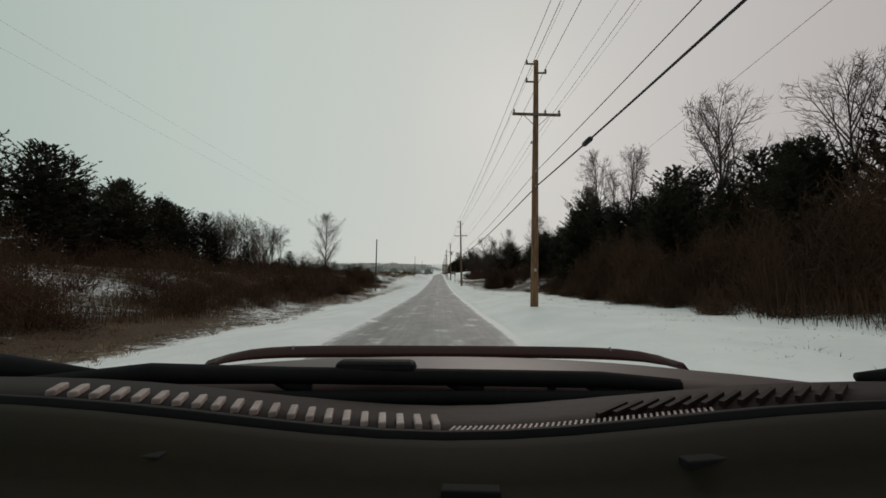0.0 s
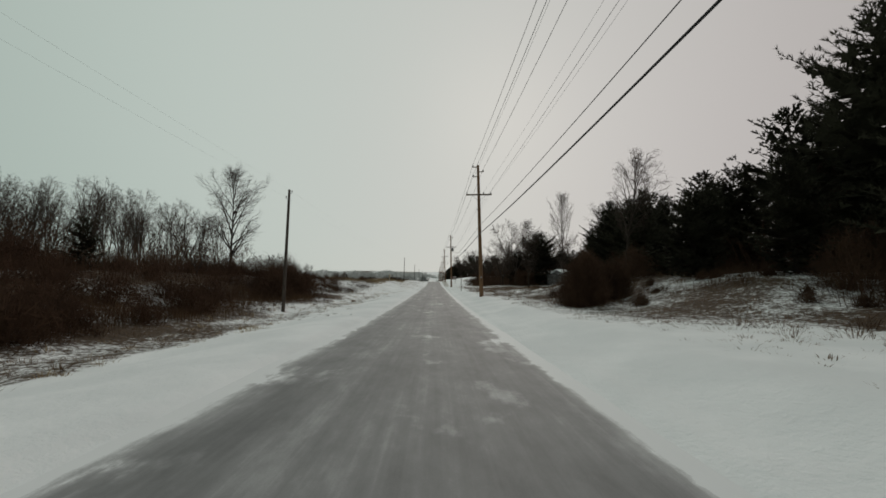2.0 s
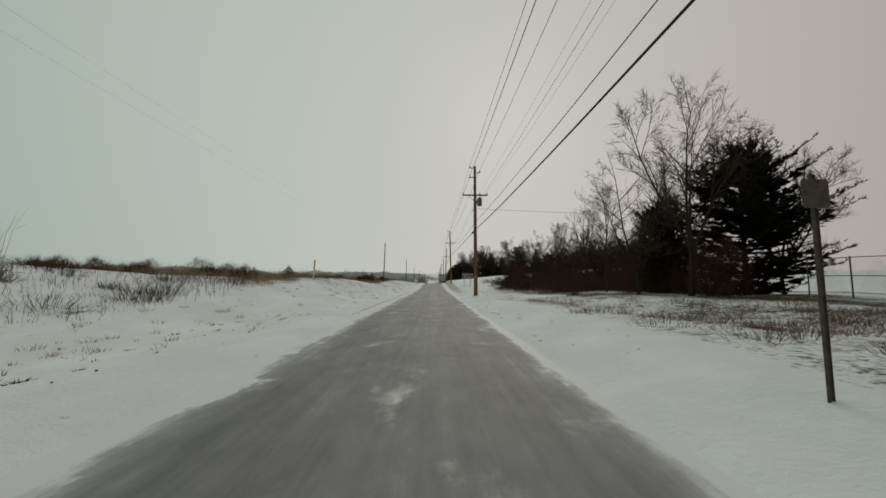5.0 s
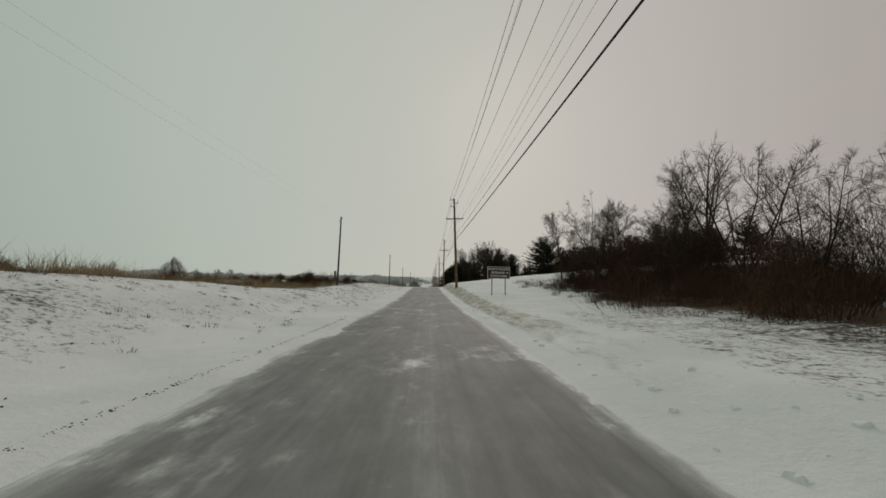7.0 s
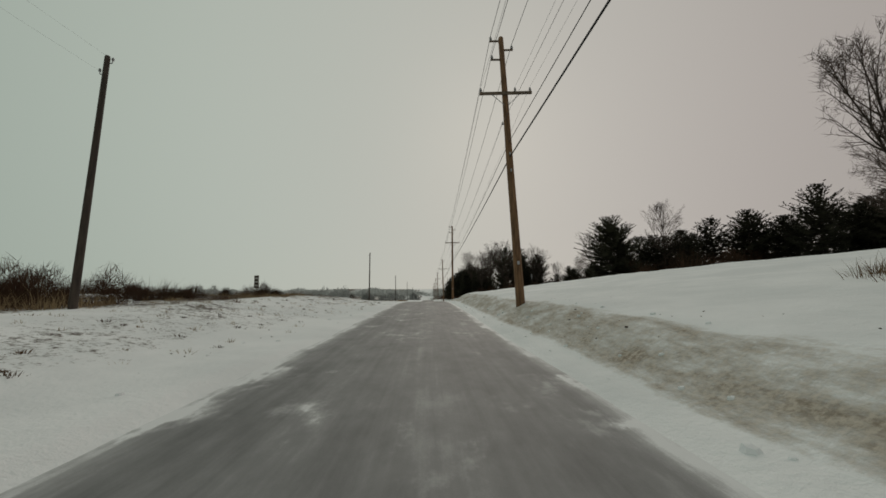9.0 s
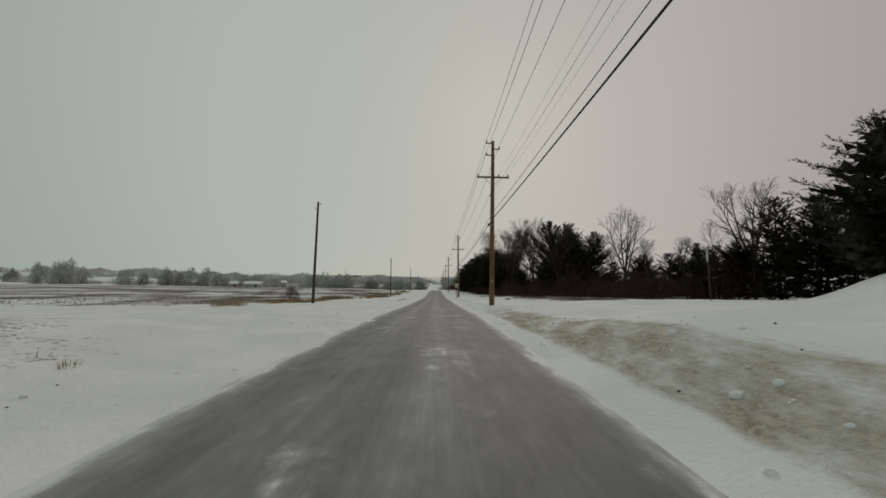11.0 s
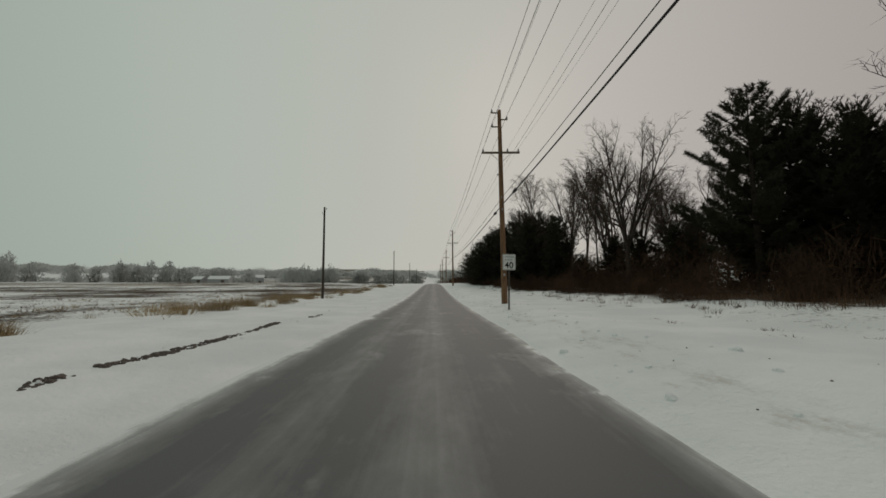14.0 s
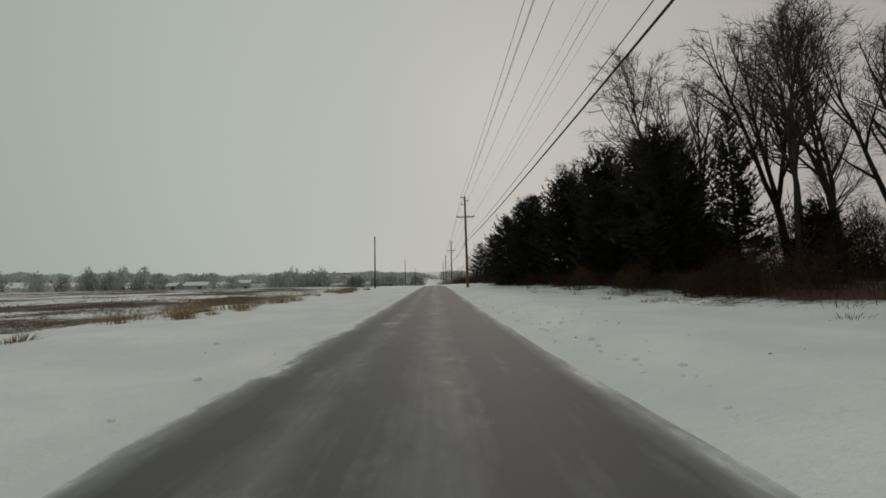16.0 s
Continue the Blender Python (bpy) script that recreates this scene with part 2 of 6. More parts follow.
def box(name, size, mat, at=(0, 0, 0), bevel=0.0, turn=None):
    """A box of that size centred at 'at', with bevelled edges."""
    bm = bmesh.new()
    bmesh.ops.create_cube(bm, size=1.0)
    bmesh.ops.scale(bm, vec=size, verts=bm.verts)
    if bevel:
        bmesh.ops.bevel(bm, geom=bm.edges[:], offset=bevel, segments=2, affect="EDGES", profile=0.5)
    if turn is not None:
        bmesh.ops.transform(bm, matrix=turn, verts=bm.verts)
    bmesh.ops.translate(bm, vec=at, verts=bm.verts)
    return from_bm(name, bm, mat)


def tube(path, radii, sides, V, F, cap=True):
    """Adds a tapered tube along a path to the lists of vertices and faces."""
    n0 = len(V)
    k = len(path)
    for i, p in enumerate(path):
        a = path[max(i - 1, 0)]
        c = path[min(i + 1, k - 1)]
        d = (Vector(c) - Vector(a)).normalized()
        s = d.cross(Vector((0.31, 0.95, 0.05))) if abs(d.y) < 0.9 else d.cross(Vector((0, 0, 1)))
        s.normalize()
        u = d.cross(s)
        for j in range(sides):
            w = 2 * math.pi * j / sides
            V.append(tuple(Vector(p) + (s * math.cos(w) + u * math.sin(w)) * radii[i]))
    for i in range(k - 1):
        for j in range(sides):
            a, c = n0 + i * sides + j, n0 + i * sides + (j + 1) % sides
            F.append((a, c, c + sides, a + sides))
    if cap:
        F.append(tuple(range(n0 + sides - 1, n0 - 1, -1)))
        F.append(tuple(n0 + (k - 1) * sides + j for j in range(sides)))


def rod(name, path, radius, mat, sides=8, smooth=True):
    V, F = [], []
    radii = radius if isinstance(radius, (list, tuple)) else [radius] * len(path)
    tube(path, radii, sides, V, F)
    return mesh(name, V, F, mat, smooth)


def lathe(name, profile, mat, sides=12, at=(0, 0, 0)):
    """A turned shape from (radius, height) pairs."""
    return rod(name, [(at[0], at[1], at[2] + h + i * 1e-5) for i, (r, h) in enumerate(profile)], [r for r, h in profile], mat, sides)


# ---- lie of the land ----
ROAD_Z = [0.48, 0.068, -0.31, -0.52, -0.6, -0.37, -0.09, 0.2, 0.51, 0.83, 1.62, 2.52, 2.88, 2.64, 2.72, 2.68, 2.95, 3.45, 3.95, 4.35, 4.65]


def road_z(y):
    """Height of the road along its length."""
    u = np.clip((np.asarray(y, float) + 20) / 20, 0, len(ROAD_Z) - 1)
    tot = 0
    for d, w in ((-0.5, 0.25), (0, 0.5), (0.5, 0.25)):
        tot = tot + w * np.interp(u + d, range(len(ROAD_Z)), ROAD_Z)
    return tot + 0.8 * step(370, 500, y) + 14 * step(700, 1500, y)


def step(a, b, v):
    t = np.clip((np.asarray(v, float) - a) / (b - a), 0, 1)
    return t * t * (3 - 2 * t)


def wave(x, y, seed=0):
    """Cheap smooth unevenness, about -1 to 1."""
    s = seed * 1.7
    return (np.sin(0.9 * x + 0.37 * y + s) + np.sin(0.53 * x - 0.81 * y + 2.1 * s) + np.sin(1.7 * x + 1.3 * y + 0.4 + s) * 0.6 + np.sin(-2.3 * x + 2.9 * y + s) * 0.4) / 3


def height(x, y):
    """Height of the ground: road bed, verges, banks, the snow slope and the far hills."""
    x, y = np.asarray(x, float), np.asarray(y, float)
    a = -x
    near = 1 - step(102, 128, y)
    mid = step(102, 130, y) * (1 - step(203, 216, y))
    far = step(205, 222, y)
    left = near * (-0.45 * step(4, 8.5, a) + 0.35 * step(9.5, 12, a) + 2.6 * step(11, 26, a))
    left = left + mid * ((1.7 - 0.85 * step(138, 168, y)) * step(4.2, 11.5, a) + 0.5 * step(12, 30, a)) + far * (0.12 * step(3.6, 9, a) - 0.12 * step(12, 19, a))
    edge = 205 + 13 * step(17, 27, x)
    slope = step(150, 176, y) * (1 - step(0, 10, y - edge))
    right = (1 - slope) * (0.3 * step(2.6, 4.4, x) + 0.4 * step(7.5, 14, x)) + slope * (0.8 * step(2.6, 4.2, x) + 0.11 * np.clip(x - 4, 0, 14) + 0.085 * np.clip(x - 18, 0, 26))
    right = right + 1.35 * step(9.5, 17, x) * step(49, 59, y) * (1 - step(79, 88, y))
    side = np.where(x < 0, left, right)
    off = np.maximum(np.maximum(-3.0 - x, x - 2.1), 0)
    lip = 0.11 * step(0.0, 0.5, off) * (0.75 + 0.5 * wave(x * 0.8, y * 0.6, 3))
    uneven = step(0.2, 2.5, off) * (0.05 * wave(x, y, 1) + 0.05 * wave(x * 2.7, y * 2.3, 2)) + step(6, 14, off) * 0.12 * wave(x * 0.35, y * 0.3, 4)
    bed = -0.05 * (1 - step(-0.25 + 0.2 * wave(0.2 * x, y * 0.7, 5), 0.12 + 0.2 * wave(0.2 * x, y * 0.7, 5), np.maximum(-3.0 - x, x - 2.1)))
    hills = 1.4 * step(330, 620, np.hypot(x, y)) * step(30, 90, np.abs(x)) + 30 * step(640, 1400, np.hypot(x * 0.9, y)) + 3 * step(350, 900, np.hypot(x, y)) * (0.5 + 0.5 * wave(x * 0.006, y * 0.007, 6)) * step(60, 260, np.abs(x))
    return road_z(y) + side + lip + uneven + bed + hills


def on_ground(x, y):
    return float(height(x, y))


def spaced(parts):
    vals = []
    for lo, hi, d in parts:
        vals.extend(np.arange(lo, hi, d))
    vals.append(parts[-1][1])
    return np.array(vals)


# ---- ground and road ----
gx = spaced([(-1500, -300, 100), (-300, -80, 20), (-80, -26, 3), (-26, -9, 0.8), (-9, -4.2, 0.4), (-4.2, -2.4, 0.12), (-2.4, 1.6, 0.8), (1.6, 3.6, 0.12), (3.6, 8, 0.35), (8, 26, 0.8), (26, 80, 3), (80, 300, 20), (300, 1500, 100)])
gy = spaced([(-300, -40, 26), (-40, 0, 2), (0, 345, 1.1), (345, 420, 3), (420, 900, 20), (900, 2400, 100)])
XX, YY = np.meshgrid(gx, gy)
ZZ = height(XX, YY)
nx, ny = len(gx), len(gy)
gverts = np.stack([XX, YY, ZZ], -1).reshape(-1, 3)
ids = np.arange(nx * ny).reshape(ny, nx)
gfaces = np.stack([ids[:-1, :-1], ids[:-1, 1:], ids[1:, 1:], ids[1:, :-1]], -1).reshape(-1, 4)
gm = mesh("ground", gverts.tolist(), gfaces.tolist(), M_GROUND, True)
fx, fy = XX.ravel(), YY.ravel()
la = -fx
litter = np.zeros_like(fx)
plain_x, plain_y = fx, fy
fx, fy = fx + 0.9 * wave(fx * 0.3, fy * 0.4, 11), fy + 5 * wave(fx * 0.12, fy * 0.08, 9)
la = -fx
litter += (fx < 0) * (1 - step(98, 118, fy)) * (0.44 * step(6.2, 8.5, la) + 0.42 * step(10, 13, la)) * (1 - step(60, 80, la))
litter += (fx < 0) * step(70, 90, fy) * (1 - step(95, 120, fy)) * -0.15
litter += (fx < 0) * step(105, 125, fy) * (1 - step(206, 214, fy)) * (0.34 * step(4.5, 6.5, la) + 0.28 * step(11, 13, la))
litter += (fx < 0) * step(218, 232, fy) * (0.42 * step(11.6, 13.2, la) + 0.14 * wave(fx * 0.05, fy * 0.35, 8) * step(10, 14, la)) * (1 - step(250, 400, la))
litter += (fx > 0) * (1 - step(42, 50, fy)) * (0.54 * step(7.8, 10.5, fx))
litter += (fx > 0) * step(41, 50, fy) * (1 - step(145, 160, fy)) * (0.37 * step(3.7, 5.2, fx) + 0.02 * step(8, 12, fx) + 0.07 * step(5.5, 8, fx) * (1 - step(84, 96, fy)))
litter += (fx > 0) * step(135, 145, fy) * (1 - step(168, 178, fy)) * 0.5 * step(10, 13, fx)
litter += (fx > 0) * step(224, 234, fy) * (0.3 * step(7.5, 9, fx) + 0.4 * step(11, 14, fx))
litter = np.minimum(litter, 0.5) * (1 - 0.8 * step(30, 75, np.abs(fx)) * np.where(fx > 0, 1, 1 - step(214, 230, fy))) + (0.14 * wave(fx * 0.25, fy * 0.2, 12) + 0.1 * wave(fx * 0.9, fy * 0.8, 14)) * step(6, 11, np.abs(fx)) - 0.12 * (fx < 0) * step(84, 92, fy) * (1 - step(118, 124, fy))
fx, fy = plain_x, plain_y
grit = (fx > 0) * step(2.55, 2.95, fx) * (1 - step(3.8, 4.7, fx)) * (0.42 * step(122, 150, fy) * (1 - step(214, 226, fy)) + 0.22 * step(212, 226, fy) * (1 - step(275, 300, fy)) + 0.1)
grit += 0.2 * step(207, 209, fy) * (1 - step(216, 219, fy)) * step(3.5, 5, np.abs(fx)) * (1 - step(40, 60, np.abs(fx)))
grit += (fx < 0) * step(220, 236, fy) * step(13, 17, la) * (1 - step(250, 400, la)) * (0.2 + 0.16 * step(30, 80, la) + 0.22 * wave(fx * 0.04, fy * 0.22, 15))
for key, arr in (("litter", litter), ("grit", grit)):
    at = gm.attributes.new(key, "FLOAT", "POINT")
    at.data.foreach_set("value", arr.astype(np.float32))
tagged(new("ground", gm), "snow-covered ground with dead grass and litter showing through", "ground", kind="structure")

ry = spaced([(-60, 345, 1.0), (345, 900, 10)])
rx = np.linspace(-3.7, 2.8, 27)
RX, RY = np.meshgrid(rx, ry)
RZ = road_z(RY) + 0.012 - 0.012 * (RX / 3) ** 2
rid = np.arange(RX.size).reshape(RX.shape)
rm = mesh("road", np.stack([RX, RY, RZ], -1).reshape(-1, 3).tolist(), np.stack([rid[:-1, :-1], rid[:-1, 1:], rid[1:, 1:], rid[1:, :-1]], -1).reshape(-1, 4).tolist(), M_ROAD, True)
qx, qy = RX.ravel(), RY.ravel()
tracks = sum(np.exp(-((qx - c) / 0.42) ** 2) for c in (-2.1, -0.75, 0.75, 1.55))
veil = 0.13 - 0.18 * tracks * step(190, 240, qy) - 0.07 * tracks + 0.34 * step(1.75, 2.25, qx) + 0.3 * step(-2.5, -3.1, qx) + (1 - step(90, 130, qy)) * (0.16 * step(0.9, 2.1, qx) + 0.14 * step(-1.9, -2.9, qx)) + step(200, 230, qy) * 0.16 * step(-2.0, -2.8, qx) - 0.08 * step(215, 260, qy)
at = rm.attributes.new("veil", "FLOAT", "POINT")
at.data.foreach_set("value", veil.astype(np.float32))
tagged(new("road", rm), "straight country road of grey asphalt dusted with blown snow", "road", kind="structure")


# ---- utility poles ----
POLES = [(4.5, -29.5), (4.43, 22.70), (4.10, 75.01), (3.70, 128.28), (3.74, 180.34), (3.87, 226.29), (4.20, 272.54), (4.12, 331.74), (4.4, 386), (4.4, 440), (4.4, 495)]
POLE_H = 11.9
LEANS = [0, 1.2, -1.0, -0.5, -1.8, 0.6, -0.7, -0.3, 0.2, -0.2, 0.1]


def insulator(parent, at, k=1.0):
    part("insulator", lathe("insulator", [(0.02 * k, 0), (0.055 * k, 0.02), (0.03 * k, 0.06), (0.06 * k, 0.08), (0.035 * k, 0.13), (0.045 * k, 0.15), (0.02 * k, 0.19)], M_PORCELAIN, 10, at), parent)


def utility_pole():
    """A tall wooden pole: staggered top brackets, one crossarm with braces and pins, brackets for the lower lines."""
    p = new("utility_pole")
    part("shaft", rod("shaft", [(0, 0, -0.4), (0, 0, 0.02), (0.006, 0, 3), (-0.008, 0, 6), (0.004, 0, 9), (0, 0, POLE_H - 0.05), (0, 0, POLE_H)], [0.19, 0.185, 0.165, 0.15, 0.13, 0.112, 0.09], M_POLE, 14), p, "tan weathered wooden shaft with dark streaks")
    for side, z in ((-1, POLE_H - 0.18), (1, POLE_H - 0.62), (-1, POLE_H - 1.08)):
        part("bracket", box("bracket", (0.42, 0.07, 0.07), M_ARM, (side * 0.3, 0, z), 0.012), p)
        insulator(p, (side * 0.46, 0, z + 0.03), 1.1)
    part("crossarm", box("crossarm", (2.3, 0.1, 0.12), M_ARM, (0, -0.17, 9.12), 0.015), p, "dark wooden crossarm bolted across the shaft")
    for s in (-1, 1):
        part("brace", rod("brace", [(s * 0.62, -0.18, 9.07), (s * 0.1, -0.16, 8.59)], 0.016, M_STEEL, 6), p)
    for x in (-1.08, 0.42, 1.08):
        insulator(p, (x, -0.17, 9.18))
    part("spool", lathe("spool", [(0.03, -0.06), (0.055, -0.04), (0.03, 0), (0.055, 0.04), (0.03, 0.06)], M_PORCELAIN, 8, (-0.19, 0, 7.8)), p)
    for z in (6.35, 5.62):
        part("bolt", rod("bolt", [(-0.02, -0.24, z), (-0.02, 0.22, z)], 0.022, M_STEEL, 6), p)
        part("clamp", box("clamp", (0.05, 0.1, 0.12), M_STEEL, (-0.02, -0.22, z), 0.01), p)
    part("tag", box("tag", (0.1, 0.006, 0.14), M_ALU, (0.0, -0.178, 1.7), 0.0), p, "small metal tag nailed to the shaft")
    return tagged(p, "tall tan wooden utility pole with crossarm, beside the snowy road", "utility pole", "poles along the power line")


first_pole = None
tops = []
for (px, py), ln in zip(POLES, LEANS):
    m = pose(px, py, on_ground(px, py) - 0.02, 0, ln, 0)
    if first_pole is None:
        first_pole = utility_pole()
        first_pole.matrix_basis = m
        ob = first_pole
    else:
        ob = copy_thing(first_pole, m)
    tops.append(m)
    if abs(py - 128.28) < 0.1:
        tagged(ob, "tall wooden utility pole with crossarm and a grey transformer can")
        tank = part("transformer", lathe("transformer", [(0.12, 0), (0.2, 0.03), (0.21, 0.06), (0.21, 0.68), (0.19, 0.74), (0.08, 0.8)], M_TANK, 16, (0.42, 0, 8.15)), ob, "grey cylindrical transformer can")
        part("bushing", lathe("bushing", [(0.02, 0), (0.045, 0.03), (0.025, 0.07), (0.045, 0.1), (0.02, 0.2)], M_PORCELAIN, 8, (0.42, 0, 8.93)), tank)
        part("hanger", box("hanger", (0.2, 0.08, 0.3), M_STEEL, (0.2, 0, 8.5), 0.01), ob)
        part("cutout", rod("cutout", [(-0.1, -0.2, 8.55), (0.1, -0.25, 9.1)], 0.03, M_PORCELAIN, 8), ob)

LEFT_POLES = [(-9.6, -40), (-10.32, 67.54), (-10.95, 177.07), (-10.1, 231.3), (-10.13, 285.33), (-9.8, 345), (-9.84, 408.4), (-9.8, 470)]
lefts, first_left = [], None
for i, (px, py) in enumerate(LEFT_POLES):
    m = pose(px, py, on_ground(px, py) - 0.05, 0, (0.5, 0.8, 1.2, 0.4, -0.3, 0, 0, 0)[i], 0)
    lefts.append(m)
    if first_left is None:
        first_left = new("telephone_pole")
        first_left.matrix_basis = m
        part("shaft", rod("shaft", [(0, 0, -0.4), (0, 0, 0.02), (0.005, 0, 4), (0, 0, 8.46), (0, 0, 8.52)], [0.125, 0.12, 0.1, 0.08, 0.065], M_POLE_OLD, 12), first_left)
        for s, z in ((1, 8.25), (-1, 7.85)):
            part("bracket", rod("bracket", [(0, 0, z), (s * 0.17, 0, z), (s * 0.19, 0, z + 0.09)], 0.016, M_STEEL, 6), first_left)
            part("insulator", lathe("insulator", [(0.02, 0), (0.045, 0.02), (0.025, 0.05), (0.045, 0.07), (0.015, 0.12)], M_PORCELAIN, 8, (s * 0.19, 0, z + 0.09)), first_left)
        tagged(first_left, "slim dark wooden pole without crossarm, on the snowy verge", "telephone pole", "poles across the road")
    else:
        copy_thing(first_left, m)


# ---- overhead lines ----
def line(name, tips, at, radius, sag, mat, label, sides=5, splices=(), lift=None, sags=None):
    """One line hung from support to support; splices: (span, share of it) of the dark closures on it."""
    ps = [f @ (Vector(at) + Vector((0, 0, (lift or {}).get(i, 0)))) for i, f in enumerate(tips)]
    path = []
    for i, (a, b) in enumerate(zip(ps, ps[1:])):
        dip = (sags or {}).get(i, sag)
        for k in range(24):
            t = k / 24
            q = a.lerp(b, t)
            path.append((q.x, q.y, q.z - 4 * dip * t * (1 - t)))
    path.append(tuple(ps[-1]))
    ob = tagged(new(name, rod(name, path, radius, mat, sides)), label, "overhead line", "lines on the poles")
    for i, t in splices:
        c = [Vector(path[int(24 * (i + t)) + d]) for d in (0, 1)]
        d = (c[1] - c[0]).normalized()
        part("splice_closure", rod("splice_closure", [tuple(c[0] + d * u) for u in (0, 0.06, 0.55, 0.62)], [radius, 0.085, 0.085, radius], M_CABLE, 8), ob, "black closure on the cable")


for at in ((-0.46, 0, POLE_H + 0.06), (0.46, 0, POLE_H - 0.38), (-0.46, 0, POLE_H - 0.84)):
    line("power_line", tops, at, 0.012, 0.55, M_WIRE, "thin dark power conductor strung between the pole tops")
for at in ((-1.08, -0.17, 9.38), (0.42, -0.17, 9.38), (1.08, -0.17, 9.38)):
    line("power_line", tops, at, 0.0055, 0.6, M_FINE_WIRE, "fine power conductor strung along the crossarms")
line("power_line", tops, (-0.2, 0, 7.8), 0.0065, 0.6, M_WIRE, "grey neutral wire strung below the crossarms")
line("telephone_cable", tops, (0.0, -0.25, 6.35), 0.013, 0.5, M_CABLE, "black telephone cable strung along the poles", lift={3: 0.3, 4: 0.55, 5: 0.2}, sags={3: 0.2, 4: 0.3, 5: 0.35})
line("telephone_cable", tops, (0.0, -0.25, 5.62), 0.028, 0.45, M_CABLE, "thick black telephone cable bundle strung along the poles", 6, ((0, 0.9), (1, 0.42), (2, 0.3), (3, 0.06), (5, 0.05), (5, 0.93), (6, 0.06), (7, 0.08)), {3: 0.33, 4: 0.63, 5: 0.48, 6: 0.28, 7: 0.28, 8: 0.28, 9: 0.28, 10: 0.28}, {3: 0.1, 4: 0.2, 5: 0.25})

for at in ((0.19, 0, 8.36), (-0.19, 0, 7.96)):
    line("telephone_line", lefts[:3], at, 0.0022, 0.9, M_FINE_WIRE, "faint thin wire strung along the slim poles")


def drop(a, b, sag, radius=0.012):
    path = [(a[0] + (b[0] - a[0]) * t, a[1] + (b[1] - a[1]) * t, a[2] + (b[2] - a[2]) * t - 4 * sag * t * (1 - t)) for t in [k / 16 for k in range(17)]]
    tagged(new("service_drop", rod("service_drop", path, radius, M_CABLE, 5)), "black service wire running off over the trees", "overhead line")


t3, t0 = tops[3], tops[0]
drop(tuple(t3 @ Vector((0.17, 0, 7.9))), (42, 130.5, 8.9), 0.35)
drop(tuple(t0 @ Vector((1.1, -0.17, 9.19))), (21.4, 47.4, 14.4), 0.3)


# ---- trees ----
def blade(a, b, w, V, F, rng):
    """A thin flat twig or needle, wide at the foot and pointed at the tip."""
    d = b - a
    s = d.cross(Vector((rng.uniform(-1, 1), rng.uniform(-1, 1), rng.uniform(-1, 1))))
    if s.length < 1e-6:
        return
    s = s.normalized() * w
    i = len(V)
    V.extend([tuple(a - s), tuple(a + s), tuple(b)])
    F.append((i, i + 1, i + 2))


def along(pts, t):
    """The point at share t of a path, and the direction there."""
    f = min(max(t, 0) * (len(pts) - 1), len(pts) - 1 - 1e-4)
    i = int(f)
    return pts[i].lerp(pts[i + 1], f - i), (pts[i + 1] - pts[i]).normalized()


